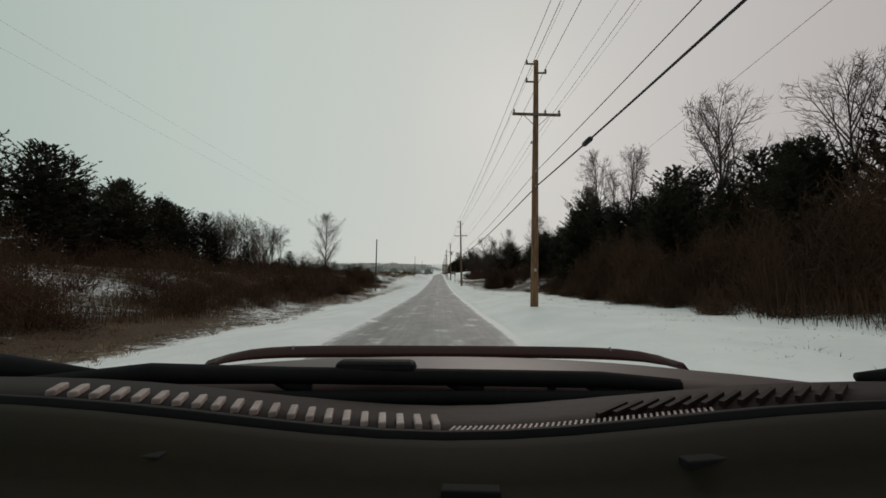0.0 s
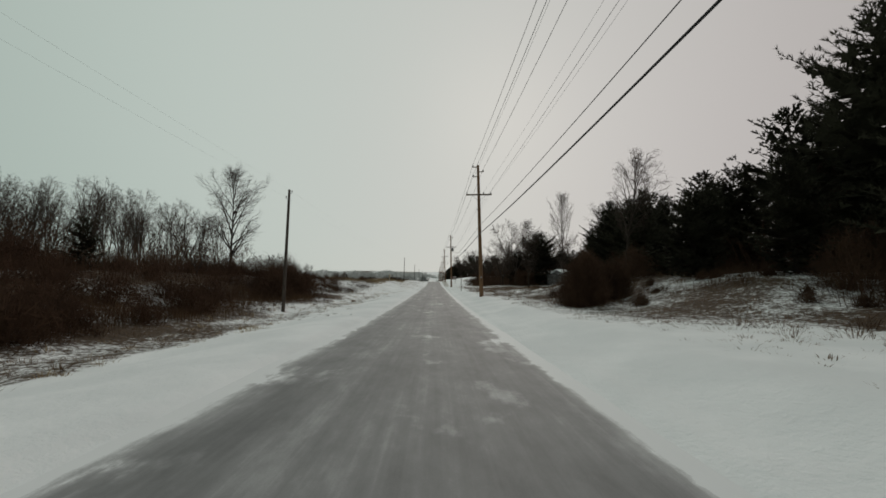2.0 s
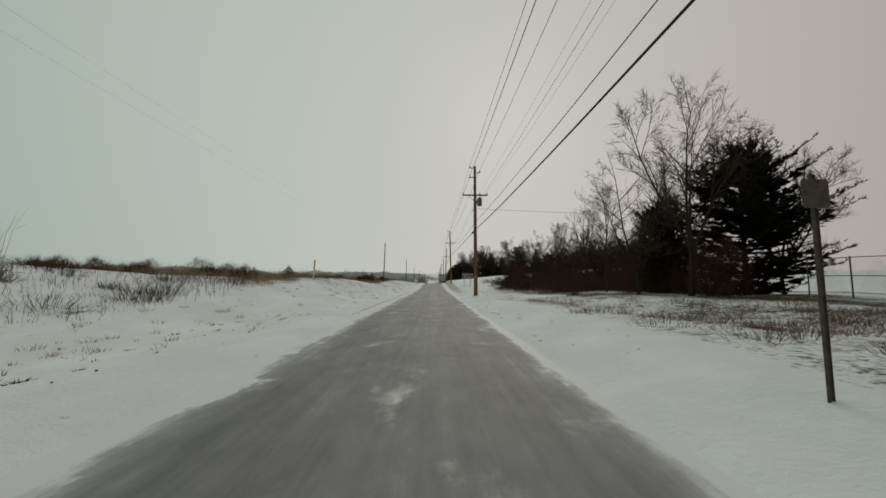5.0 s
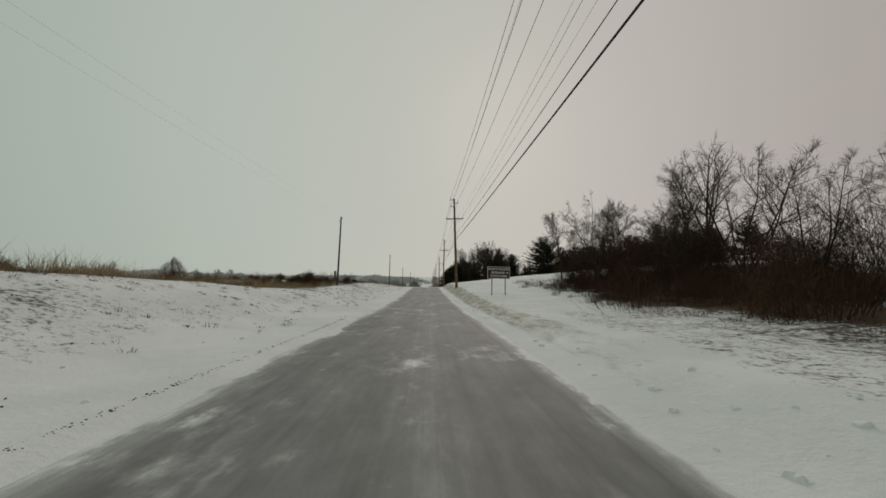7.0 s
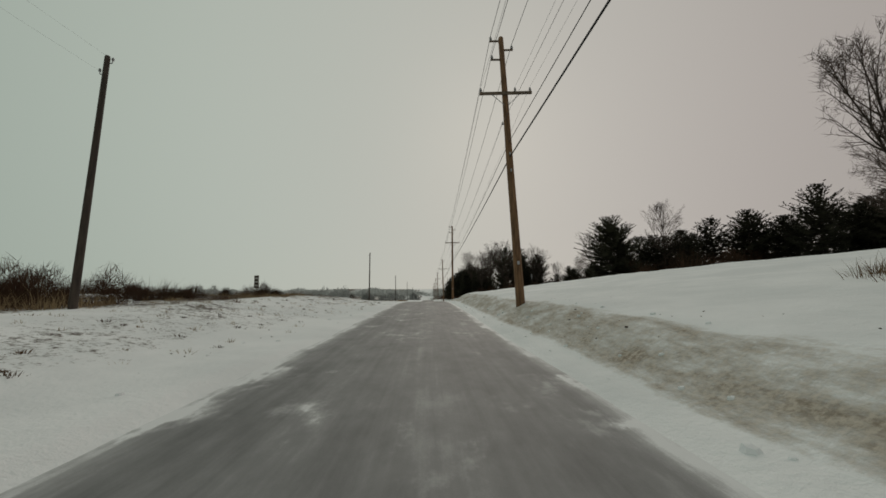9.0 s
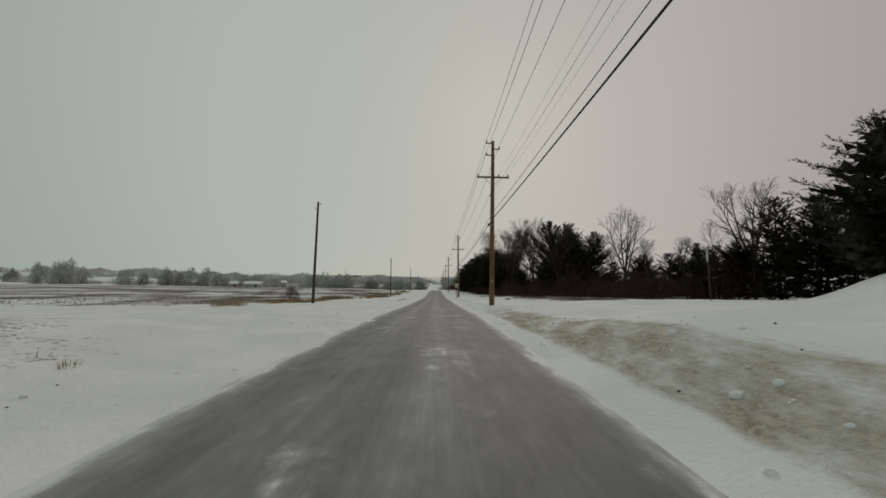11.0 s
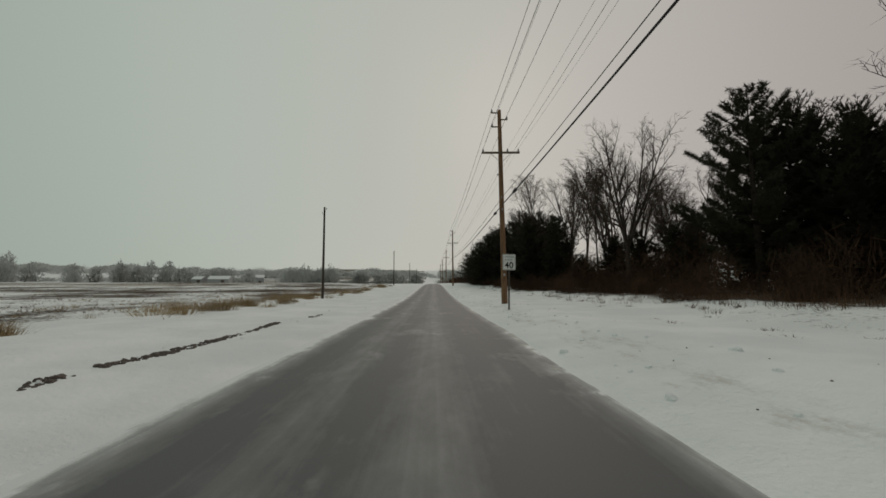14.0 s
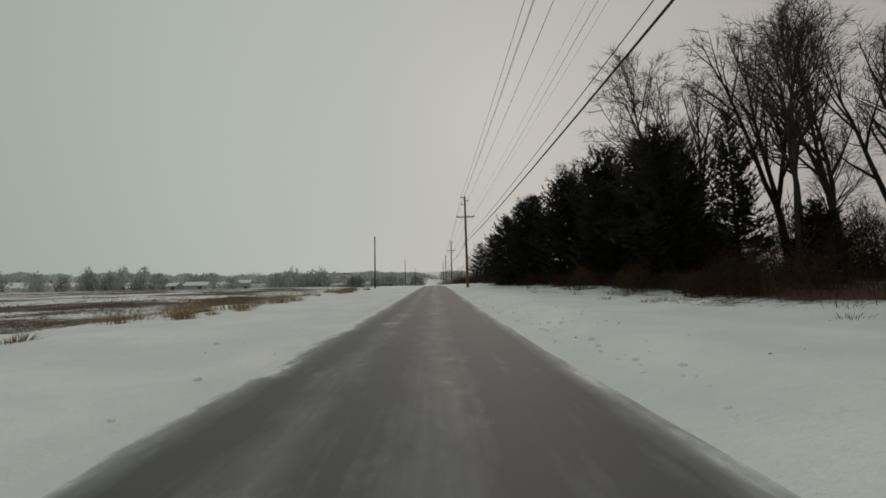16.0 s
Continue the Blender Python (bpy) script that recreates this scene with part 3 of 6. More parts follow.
def bare_tree_meshes(seed, leaders=1, fork=0.4, low=0.25, limbs=16, wide=0.3, flare=0.9, curl=0.07, subs=8, thirds=6, twigs=3, fine=0.0075, rough=0.05, stout=0.12):
    """Trunk with rising limbs, and the fine crown, of a leafless tree 10 m high. wide: half the crown's width by its height; flare: how far the limbs lean out."""
    rng = random.Random(seed)
    TV, TF, CV, CF = [], [], [], []

    def shoot(p, d, length, segs, wob, up):
        pts, e, q = [p.copy()], d.copy(), p.copy()
        for _ in range(segs):
            e = (e + Vector((rng.gauss(0, wob), rng.gauss(0, wob), rng.gauss(0, wob * 0.6) + up))).normalized()
            q = q + e * (length / segs)
            pts.append(q.copy())
        return pts

    def off(axis, angle, turn):
        s = axis.cross(Vector((math.cos(turn), math.sin(turn), 0.2))).normalized()
        s = Matrix.Rotation(turn, 3, axis) @ s
        return (axis * math.cos(angle) + s * math.sin(angle)).normalized()

    def spray(pts, length, r, level):
        """Side shoots along a limb, down to the twigs."""
        n = max(2, round((subs, thirds)[level] * min(1, 0.35 + length / (3.2, 1.4)[level])))
        turn = rng.uniform(0, 6.28)
        for k in range(n):
            t = 0.14 + 0.86 * (k + rng.random()) / n
            at, ax = along(pts, t)
            nd = off(ax, rng.uniform(0.5, 0.95), turn + math.pi * k + rng.uniform(-0.7, 0.7))
            ln = length * (0.46, 0.6)[level] * (1.2 - 0.8 * t) * rng.uniform(0.7, 1.25)
            sub = shoot(at, nd, ln, (4, 2)[level], (0.09, 0.12)[level], (0.05, 0.03)[level])
            if level == 0:
                rr = max(r * 0.56 * (1 - 0.55 * t), 0.014)
                tube([tuple(v) for v in sub], [rr * (1 - 0.8 * i / 4) for i in range(5)], 3, CV, CF, cap=False)
                spray(sub, ln, rr, 1)
            else:
                for a, b in zip(sub, sub[1:]):
                    blade(a, b + (b - a) * 0.15, fine * 1.35, CV, CF, rng)
                for _ in range(twigs):
                    a, ax2 = along(sub, rng.uniform(0.15, 1))
                    d2 = (ax2 + Vector((rng.gauss(0, 0.5), rng.gauss(0, 0.5), rng.gauss(0.08, 0.4)))).normalized()
                    blade(a, a + d2 * rng.uniform(0.25, 0.62), fine, CV, CF, rng)

    def limbs_on(pts, r0, first, count, share):
        turn = rng.uniform(0, 6.28)
        for k in range(count):
            t = first + (0.98 - first) * (k + rng.random()) / count
            at, ax = along(pts, t)
            u = (t - first) / (1 - first)
            ang = flare * (1.0 - 0.55 * u) * rng.uniform(0.85, 1.15)
            reach = 10 * wide * share * max(0.62 + 0.85 * u - 1.32 * u * u, 0.12) * rng.uniform(0.72, 1.12)
            ln = min(reach / max(math.sin(ang), 0.3), 10.3 - at.z)
            nd = off(ax, ang, turn + 2.4 * k + rng.uniform(-0.4, 0.4))
            limb = shoot(at, nd, ln, 6, rough * 1.5, curl)
            r = max(r0 * (1 - 0.8 * t) * 0.8, 0.022)
            tube([tuple(v) for v in limb], [r * (1 - 0.85 * i / 6) for i in range(7)], 4, TV, TF, cap=False)
            spray(limb, ln, r, 0)

    stem_h = 10 * (fork if leaders > 1 else 0.98)
    stem = shoot(Vector((0, 0, -0.2)), Vector((rng.gauss(0, 0.03), rng.gauss(0, 0.03), 1)), stem_h, 7, rough, 0.03)
    r0 = stout
    if leaders == 1:
        tube([tuple(v) for v in stem], [r0 * (1.25 if i == 0 else 1 - 0.92 * i / 7) for i in range(8)], 7, TV, TF, cap=False)
        limbs_on(stem, r0, low, limbs, 1.0)
    else:
        tube([tuple(v) for v in stem], [r0 * 1.15 * (1.25 if i == 0 else 1 - 0.25 * i / 7) for i in range(8)], 7, TV, TF, cap=False)
        if low < fork:
            limbs_on(stem, r0, low / fork, max(2, limbs // 4), 0.7)
        turn = rng.uniform(0, 6.28)
        for k in range(leaders):
            at, ax = along(stem, rng.uniform(0.8, 0.99))
            nd = off(Vector((0, 0, 1)), flare * rng.uniform(0.3, 0.62), turn + 2 * math.pi * k / leaders + rng.uniform(-0.4, 0.4))
            ln = (9.9 - at.z) * rng.uniform(0.88, 1.08)
            lead = shoot(at, nd, ln, 7, rough * 1.2, curl + 0.03)
            r = r0 * 0.72
            tube([tuple(v) for v in lead], [r * (1 - 0.88 * i / 7) for i in range(8)], 6, TV, TF, cap=False)
            limbs_on(lead, r, 0.16, limbs, 0.62)
    return mesh("trunk", TV, TF, M_BARK, True), (CV, CF)


def pine_meshes(seed, full=0.34, taper=1.6, foot=0.5, gap=0.42, step_=0.25, tuft=0.22, needles=5, width=0.0155, droop=0.1, loose=False):
    """Trunk and needled crown of a pine 10 m high: ragged whorls of limbs, each a flat spray of branchlets with needle tufts."""
    rng = random.Random(seed)
    TV, TF, CV, CF, SV, SF = [], [], [], [], [], []
    tube([(0, 0, -0.2), (0.03, 0.02, 3), (0, -0.03, 7), (0, 0, 9.8)], [0.17, 0.13, 0.07, 0.012], 7, TV, TF)

    def tufted(a, b, last):
        """Needle tufts from a to b, denser towards the tip."""
        d = (b - a)
        n = max(1, int(d.length / tuft))
        d.normalize()
        for k in range(n + 1):
            p = a.lerp(b, (k + rng.uniform(0.2, 0.9)) / (n + 1))
            for j in range(needles + (2 if last and k == n else 0)):
                e = (d * (0.1 if loose else 0.9) + Vector((rng.gauss(0, 0.55), rng.gauss(0, 0.55), rng.gauss(0.35, 0.5)))).normalized()
                blade(p - e * 0.03, p + e * rng.uniform(0.14, 0.27), width * rng.uniform(0.8, 1.7), CV, CF, rng)

    z = foot
    while z < 9.7:
        u = z / 10
        r = 10 * full * (1 - u ** taper) * (0.75 + 0.25 * min(1, z / 2)) * (0.9 + 0.14 * math.sin(2.3 * z + seed))
        turn = rng.uniform(0, 6.28)
        n = rng.randint(5, 6)
        for k in range(n):
            w = turn + 2 * math.pi * k / n + rng.uniform(-0.35, 0.35)
            ln = max(0.35, r * (rng.uniform(0.78, 1.12) if rng.random() < 0.75 else rng.uniform(0.4, 0.75)))
            out = Vector((math.cos(w), math.sin(w), 0))
            rise = -droop + 0.75 * u ** 1.5 + rng.uniform(-0.06, 0.14)
            a = Vector((0, 0, z))
            pts = [a + out * (ln * s) + Vector((0, 0, ln * (rise * s + 0.22 * s ** 2.5))) for s in (0, 0.35, 0.7, 1.0)]
            tube([tuple(p) for p in pts], [0.045 * (1 - 0.85 * u), 0.03 * (1 - 0.85 * u), 0.016, 0.006], 3, TV, TF, cap=False)
            side = out.cross(Vector((0, 0, 1)))
            m = max(2, int(ln * 0.82 / step_))
            for j in range(m):
                t = 0.16 + 0.84 * ((j + rng.random()) / m) ** (0.6 if loose else 1)
                p, ax = along(pts, t)
                bl = (0.42 * ln * (1.08 - t) + 0.2) * rng.uniform(0.7, 1.2) * (0.75 if loose else 1)
                e = (ax * rng.uniform(0.55, 1.0) + side * (1 if j % 2 else -1) * rng.uniform(0.5, 1.0) + Vector((0, 0, rng.uniform(-0.1, 0.3)))).normalized()
                q = p + e * bl
                tufted(p.lerp(q, 0.12), q, True)
                # broad plates added inside the crown to fill gaps and block sky light
                if t < (0.5 if loose else 0.72):
                    for c in (p.lerp(q, 0.35) - Vector((0, 0, 0.05)), p.lerp(q, 0.1) - Vector((0, 0, rng.uniform(0.05, 0.3)))):
                        i, s1, s2 = len(CV), ax * bl * 0.36, side * bl * 0.36
                        tip = Vector((0, 0, rng.uniform(-0.2, 0.2)))
                        CV.extend([tuple(c - s1 - s2 * 0.6), tuple(c + s1 - s2 * 0.6 + tip), tuple(c + s2 * 1.1 + s1 * rng.uniform(-0.3, 0.3) - tip)])
                        CF.append((i, i + 1, i + 2))
                if rng.random() < 0.06:
                    i, s = len(SV), rng.uniform(0.05, 0.12)
                    SV.extend([(q.x + s * math.cos(v) * rng.uniform(0.6, 1.4), q.y + s * math.sin(v) * rng.uniform(0.6, 1.4), q.z + rng.uniform(0.0, 0.05)) for v in (0, 1.26, 2.5, 3.8, 5.0)] + [(q.x, q.y, q.z + 0.11)])
                    SF.extend([(i + g, i + (g + 1) % 5, i + 5) for g in range(5)])
            tufted(pts[2], pts[3], True)
        z += gap * rng.uniform(0.75, 1.25) * (1.0 - 0.35 * u)
    # the leading shoot
    tufted(Vector((0, 0, 9.2)), Vector((0, 0, 10.05)), True)
    return mesh("trunk", TV, TF, M_BARK, True), mesh("crown", CV, CF, M_NEEDLE), mesh("snow", SV, SF, M_SNOWCAP)


BARE = {}
for key, args in {
        "oval": dict(seed=44, low=0.16, limbs=24, wide=0.34, flare=0.7, curl=0.02, subs=9, thirds=6, rough=0.035),
        "tall": dict(seed=3, low=0.3, limbs=20, wide=0.26, flare=0.65, curl=0.03, subs=8, thirds=6, rough=0.035),
        "tall2": dict(seed=8, leaders=2, fork=0.3, low=0.3, limbs=13, wide=0.32, flare=0.6, curl=0.03, subs=7, thirds=6, rough=0.035),
        "wide": dict(seed=12, leaders=5, fork=0.2, low=0.2, limbs=9, wide=0.5, flare=1.15, curl=0.015, subs=7, thirds=6, twigs=3, rough=0.08),
        "wide2": dict(seed=21, leaders=4, fork=0.28, low=0.28, limbs=10, wide=0.44, flare=0.9, curl=0.02, subs=8, thirds=6, rough=0.06),
        "vase": dict(seed=58, leaders=5, fork=0.22, low=0.22, limbs=10, wide=0.4, flare=0.85, curl=0.03, subs=7, thirds=5, twigs=3, rough=0.035, stout=0.15),
        "fan": dict(seed=71, leaders=5, fork=0.3, low=0.3, limbs=9, wide=0.3, flare=0.8, curl=0.012, subs=6, thirds=4, twigs=2, rough=0.018, stout=0.13),
        "stout": dict(seed=63, leaders=3, fork=0.34, low=0.34, limbs=9, wide=0.3, flare=0.55, curl=0.03, subs=6, thirds=5, twigs=3, rough=0.04, stout=0.13),
        "thin": dict(seed=30, low=0.4, limbs=17, wide=0.18, flare=0.6, curl=0.04, subs=7, thirds=5, twigs=3, rough=0.03, stout=0.1),
        "deep": dict(seed=31, low=0.36, limbs=14, wide=0.16, flare=0.55, curl=0.04, subs=5, thirds=3, twigs=2, fine=0.012, rough=0.025, stout=0.075),
        "deep2": dict(seed=37, leaders=2, fork=0.34, low=0.34, limbs=9, wide=0.24, flare=0.55, curl=0.04, subs=4, thirds=3, twigs=2, fine=0.012, rough=0.03, stout=0.09),
        "far": dict(seed=33, leaders=3, fork=0.22, low=0.22, limbs=5, wide=0.42, flare=1.0, curl=0.02, subs=4, thirds=3, twigs=1, fine=0.02),
        "far2": dict(seed=36, low=0.2, limbs=12, wide=0.36, flare=0.95, curl=0.03, subs=4, thirds=3, twigs=1, fine=0.02)}.items():
    tr, (cv, cf) = bare_tree_meshes(**args)
    # the second crown has the twig colour with painted haze, for far trees
    BARE[key] = (tr, mesh("crown", cv, cf, M_TWIG), mesh("crown", cv, cf, M_FAR_HAZE))
PINE = {"a": pine_meshes(1, 0.33, 2.3), "b": pine_meshes(2, 0.38, 2.8), "c": pine_meshes(5, 0.43, 3.4),
        "open": pine_meshes(27, 0.36, 2.2, 1.2, 0.78, 0.1, 0.13, 12, 0.014, -0.15, loose=True), "dome": pine_meshes(23, 0.46, 4.2, 0.3), "low": pine_meshes(14, 0.42, 3.0, 0.4, 0.55, 0.42, 0.3, 3, 0.037), "low2": pine_meshes(15, 0.36, 2.3, 0.4, 0.55, 0.42, 0.3, 4, 0.03)}
placer = random.Random(77)


def plant(kind, sort, x, y, h, label, group="", hazed=False, wide=1.0, sink=0.05, snowy=False):
    t = new(kind)
    s = h / 10
    t.matrix_basis = Matrix.LocRotScale((x, y, on_ground(x, y) - sink), Euler((0, 0, placer.uniform(0, 6.28))), (s * wide, s * wide, s))
    if kind == "pine_tree":
        tr, cr, sn = PINE[sort]
        if snowy:
            tagged(part("snow", sn, t, "clots of snow on the limbs"), kind="stuff")
    else:
        tr, cr = BARE[sort][0], BARE[sort][2 if hazed else 1]
    part("trunk", tr, t)
    part("crown", cr, t)
    return tagged(t, label, "tree", group)


def bare(sort, x, y, h, label="leafless grey-brown tree with fine bare twigs", group="roadside bare trees", wide=1.0):
    if abs(x) > 27.5:
        sort = {"thin": "deep", "tall": "deep2", "tall2": "deep2"}.get(sort, sort) if y < 290 else sort
    return plant("bare_tree", sort, x, y, h, label, group, False, wide)


def pine(sort, x, y, h, label="dark green pine with ragged whorled limbs", group="roadside pines", wide=1.0, snowy=False):
    if (abs(x) > 21.4 and (y < 200 or y > 297)) or x > 33 or y > 320:
        sort = {"a": "low2", "b": "low", "c": "low", "dome": "dome", "open": "open"}[sort]
    return plant("pine_tree", sort, x, y, h, label, group, False, wide, snowy=snowy)


# trees along the first stretch, on the side of the poles
for q in (("tall", 25, 39, 18.5), ("tall2", 28, 42, 18), ("tall", 24.5, 26, 12.8), ("thin", 28, 22, 16), ("tall", 20.2, 50.2, 16.0, "slender leafless tree above the pines", "roadside bare trees", 0.7), ("tall2", 23.2, 52, 16.2, "slender leafless tree above the pines", "roadside bare trees", 0.65), ("thin", 26, 60, 15), ("tall", 16.7, 74.5, 10.6), ("oval", 14.4, 83.7, 10.0, "leafless grey-brown tree with fine bare twigs", "roadside bare trees", 0.52), ("oval", 12.6, 92.8, 8.9, "leafless grey-brown tree with fine bare twigs", "roadside bare trees", 0.66), ("fan", 30.4, 107.5, 14.8), ("wide2", 16, 117.5, 12.4), ("wide", 14, 120, 9), ("wide", 26, 122, 10.5), ("thin", 14.5, 126, 9)):
    bare(*q)
pine("c", 20.8, 57.5, 12.6, "tall dark pine with long ragged limbs", wide=0.84)
for q in (("a", 15.3, 48, 9.0), ("b", 17, 41, 8.5), ("c", 21, 45, 9.6), ("c", 24.8, 44.5, 13), ("a", 18.5, 35, 9.6), ("b", 24, 33, 11), ("c", 21.5, 28, 9.6), ("a", 22, 22, 10.2), ("b", 25, 18, 10.5), ("c", 28, 27, 11), ("b", 17.5, 52, 9.5), ("a", 24, 63, 12), ("c", 20.5, 66, 8.6), ("b", 22, 71.5, 8.4), ("a", 20, 77, 10), ("c", 21, 81.5, 9.8), ("b", 21.2, 86.5, 10.6), ("a", 21, 91.5, 8.2), ("c", 26, 77, 11.6), ("b", 27, 88, 12), ("a", 26, 104.5, 8.8), ("c", 27.5, 99.5, 11), ("b", 31.5, 107, 11.5), ("a", 33, 96, 12.5), ("c", 36, 103, 13), ("c", 29.5, 103, 11.5)):
    pine(q[0], q[1], q[2], q[3] - max(0, on_ground(q[1], q[2]) - float(road_z(q[2])) - 0.8))
for q in (("b", 18.6, 66.5, 7.4), ("c", 21.5, 63, 11.5), ("b", 26, 96, 11.5), ("c", 30, 99, 12.5), ("b", 33, 111, 12), ("c", 24.5, 93.5, 10), ("b", 38, 112, 11), ("c", 31, 82, 12), ("b", 30, 14, 12), ("c", 33, 22, 12.5), ("b", 31, 36, 13), ("a", 29, 48, 13), ("c", 32, 55, 13.5), ("b", 28, 68, 13), ("c", 35, 70, 13), ("b", 16.4, 58, 6.8), ("c", 15.5, 63.5, 6.5), ("a", 17.2, 69, 7.5), ("b", 15, 30, 6.5), ("a", 16, 22, 6.8), ("c", 17.5, 47, 9), ("b", 17, 33, 8), ("c", 19.5, 25, 8.5), ("b", 17.5, 27.5, 7), ("c", 21, 19, 8.5), ("c", 19, 39, 8.6), ("b", 22.5, 37, 10.5)):
    pine(q[0], q[1], q[2], q[3] - max(0, on_ground(q[1], q[2]) - float(road_z(q[2])) - 0.8))
pine("dome", 21.6, 120, 10.6, "broad dome-shaped dark evergreen standing among bare trees", wide=1.2)
pine("dome", 17.6, 122.5, 7.2, "broad dome-shaped dark evergreen standing among bare trees")
# shrubs and bare trees before the brown sign
bare("wide", 14.9, 163.5, 7.8, "spreading leafless tree with crooked limbs in a thicket", "bare trees in the thicket", 0.74)
for q in (("fan", 30.2, 170, 13.5), ("wide2", 12.9, 158.5, 6.4), ("tall2", 22.4, 162, 10.4), ("wide", 18, 151, 8.4), ("wide", 23, 146, 6.8), ("wide2", 21, 143, 7.2), ("tall2", 25, 141, 9.4), ("wide2", 28, 145, 9.2), ("wide2", 19, 168, 7.2), ("tall", 30, 158, 6.5), ("wide", 18, 147, 6.4), ("wide", 25, 168, 7.2), ("wide2", 15.2, 153, 5.5)):
    bare(*q, "spreading leafless tree above a brown thicket", "bare trees before the sign")
# crest of the snow slope
for q in (("c", 27.8, 221.5, 9.8, 1.25), ("c", 40, 223, 8.0, 1.3), ("c", 44, 222, 9, 1.3), ("c", 51, 222, 9.6, 1.3), ("b", 47.5, 219, 8.2, 1.4), ("c", 58, 218, 9.8, 1.3), ("b", 48.7, 209.7, 9.4, 1.1), ("c", 55, 206, 9, 1.1), ("a", 62, 212, 10, 1.1), ("b", 39, 226, 5.4, 1.3), ("c", 34.5, 228, 5.0, 1.3), ("b", 48, 240, 12, 1.0), ("c", 53, 238, 12, 1.0), ("a", 56, 245, 13, 1.0)):
    pine(*q[:4], "dark pine standing above the snow slope", "pines above the snow slope", q[4])
for q in (("c", 38, 237, 9.6, 1.2), ("b", 43, 236, 10.5, 1.2), ("c", 61, 236, 12, 1.1), ("a", 66, 230, 12, 1.1), ("b", 70, 222, 12, 1.1), ("c", 31.5, 225, 4.4, 1.4), ("b", 68, 208, 11, 1.1), ("c", 34, 221, 6.4, 1.4), ("c", 37, 219, 6.0, 1.4), ("b", 54.5, 220, 8, 1.4), ("c", 62, 217, 8.6, 1.4), ("c", 66, 216, 9, 1.4), ("b", 50, 216, 6.6, 1.4), ("c", 58, 212, 8.4, 1.4)):
    pine(*q[:4], "dark pine standing above the snow slope", "pines above the snow slope", q[4])
for q in (("oval", 34.4, 219, 9.8), ("tall2", 16.3, 176.3, 7.7), ("wide2", 37.5, 191, 9.0), ("tall2", 44, 243, 13), ("tall", 41, 231, 9), ("oval", 46, 199, 11.8)):
    bare(*q, "bare tree on the snow slope", "trees above the snow slope")
# woods beyond the side road
for q in (("open", 22.8, 276, 15.0, 1.0), ("c", 26.5, 272.5, 12, 0.85), ("c", 27, 277.5, 14.6, 0.9), ("b", 32, 276.5, 13, 1.0), ("b", 22.6, 283, 5.0, 0.9), ("a", 30, 279, 9.5, 1.0), ("c", 19, 285, 5.6), ("b", 23.5, 286, 6.5), ("c", 20.4, 302, 4.5), ("b", 13.8, 305, 10.0, 0.9), ("a", 16.8, 303, 10.2, 0.68), ("a", 30, 243, 6), ("c", 36, 248, 7), ("b", 39.5, 243, 12), ("c", 43.5, 241.5, 12), ("b", 28, 240, 6.2), ("c", 33, 241, 6.4)):
    pine(*q[:4], "dark pine at the edge of the wood", "pines at the wood's edge", q[4] if len(q) > 4 else 1.0)
for q in (("c", 46, 284, 9.2, 1.4), ("c", 50, 281, 9.4, 1.4), ("b", 54, 284, 9, 1.4), ("c", 58, 280, 10, 1.4), ("b", 43, 292, 8, 1.4), ("c", 62, 277, 10.5, 1.4), ("c", 67, 280, 11, 1.4), ("b", 72, 278, 12, 1.2), ("b", 48, 290, 9, 1.4), ("c", 38, 296, 9, 1.2), ("b", 18, 314, 12.6), ("c", 15.5, 325, 12.4), ("b", 17.5, 331, 13), ("c", 22.5, 318, 12.5), ("a", 14, 315, 9.5), ("b", 24, 326, 12.5), ("c", 12.6, 337, 11.4), ("a", 30, 285, 8)):
    pine(*q[:4], "dark pine at the edge of the wood", "pines at the wood's edge", q[4] if len(q) > 4 else 1.0)
for q in (("a", 19.4, 311, 11.6), ("c", 16.8, 318.5, 13), ("b", 13.2, 321, 10.8), ("a", 10.8, 327, 10.2), ("c", 19.5, 324, 12.5), ("b", 9.8, 334, 9.4), ("a", 12.6, 331, 11.6), ("c", 11.4, 342, 10), ("b", 15, 337, 12.5), ("a", 10.6, 352, 9), ("c", 13, 362, 10), ("b", 11, 375, 9.5), ("c", 20.5, 292.5, 6.0), ("b", 29, 291, 8.0), ("c", 33, 298, 9.5), ("b", 34, 305, 10)):
    pine(*q[:4], "dark pine at the edge of the wood", "pines at the wood's edge", q[4] if len(q) > 4 else 1.0)
for q in (("fan", 23, 245.7, 10.8), ("thin", 33, 244, 9), ("fan", 34, 240, 13), ("fan", 19.9, 261.8, 12.0), ("fan", 16.0, 281.0, 14.2), ("vase", 23, 297, 10.5), ("wide", 25, 286, 12), ("tall2", 27, 292, 13), ("thin", 20, 296, 13.5), ("tall", 17, 309, 17.2), ("tall", 50, 292, 13), ("tall2", 57, 290, 13.5), ("tall", 44, 296, 12), ("thin", 18.7, 301.5, 15.2), ("tall2", 21.7, 305, 17), ("stout", 27, 307, 18)):
    bare(*q, "tall leafless tree at the edge of the wood", "bare trees at the wood's edge")
for q in (("stout", 29, 313, 21), ("stout", 23.5, 316, 18.5), ("thin", 26, 322, 16), ("tall2", 20, 330, 15), ("tall", 17, 345, 14), ("thin", 22, 340, 15), ("tall", 20, 360, 14), ("thin", 33, 275, 12), ("tall", 36, 296, 14), ("tall2", 14, 350, 12), ("tall2", 29, 297, 13.2), ("stout", 31.5, 308, 18), ("tall", 37, 318, 13), ("wide2", 40, 309, 14), ("thin", 36, 303, 13)):
    bare(*q, "tall leafless tree at the edge of the wood", "bare trees at the wood's edge")
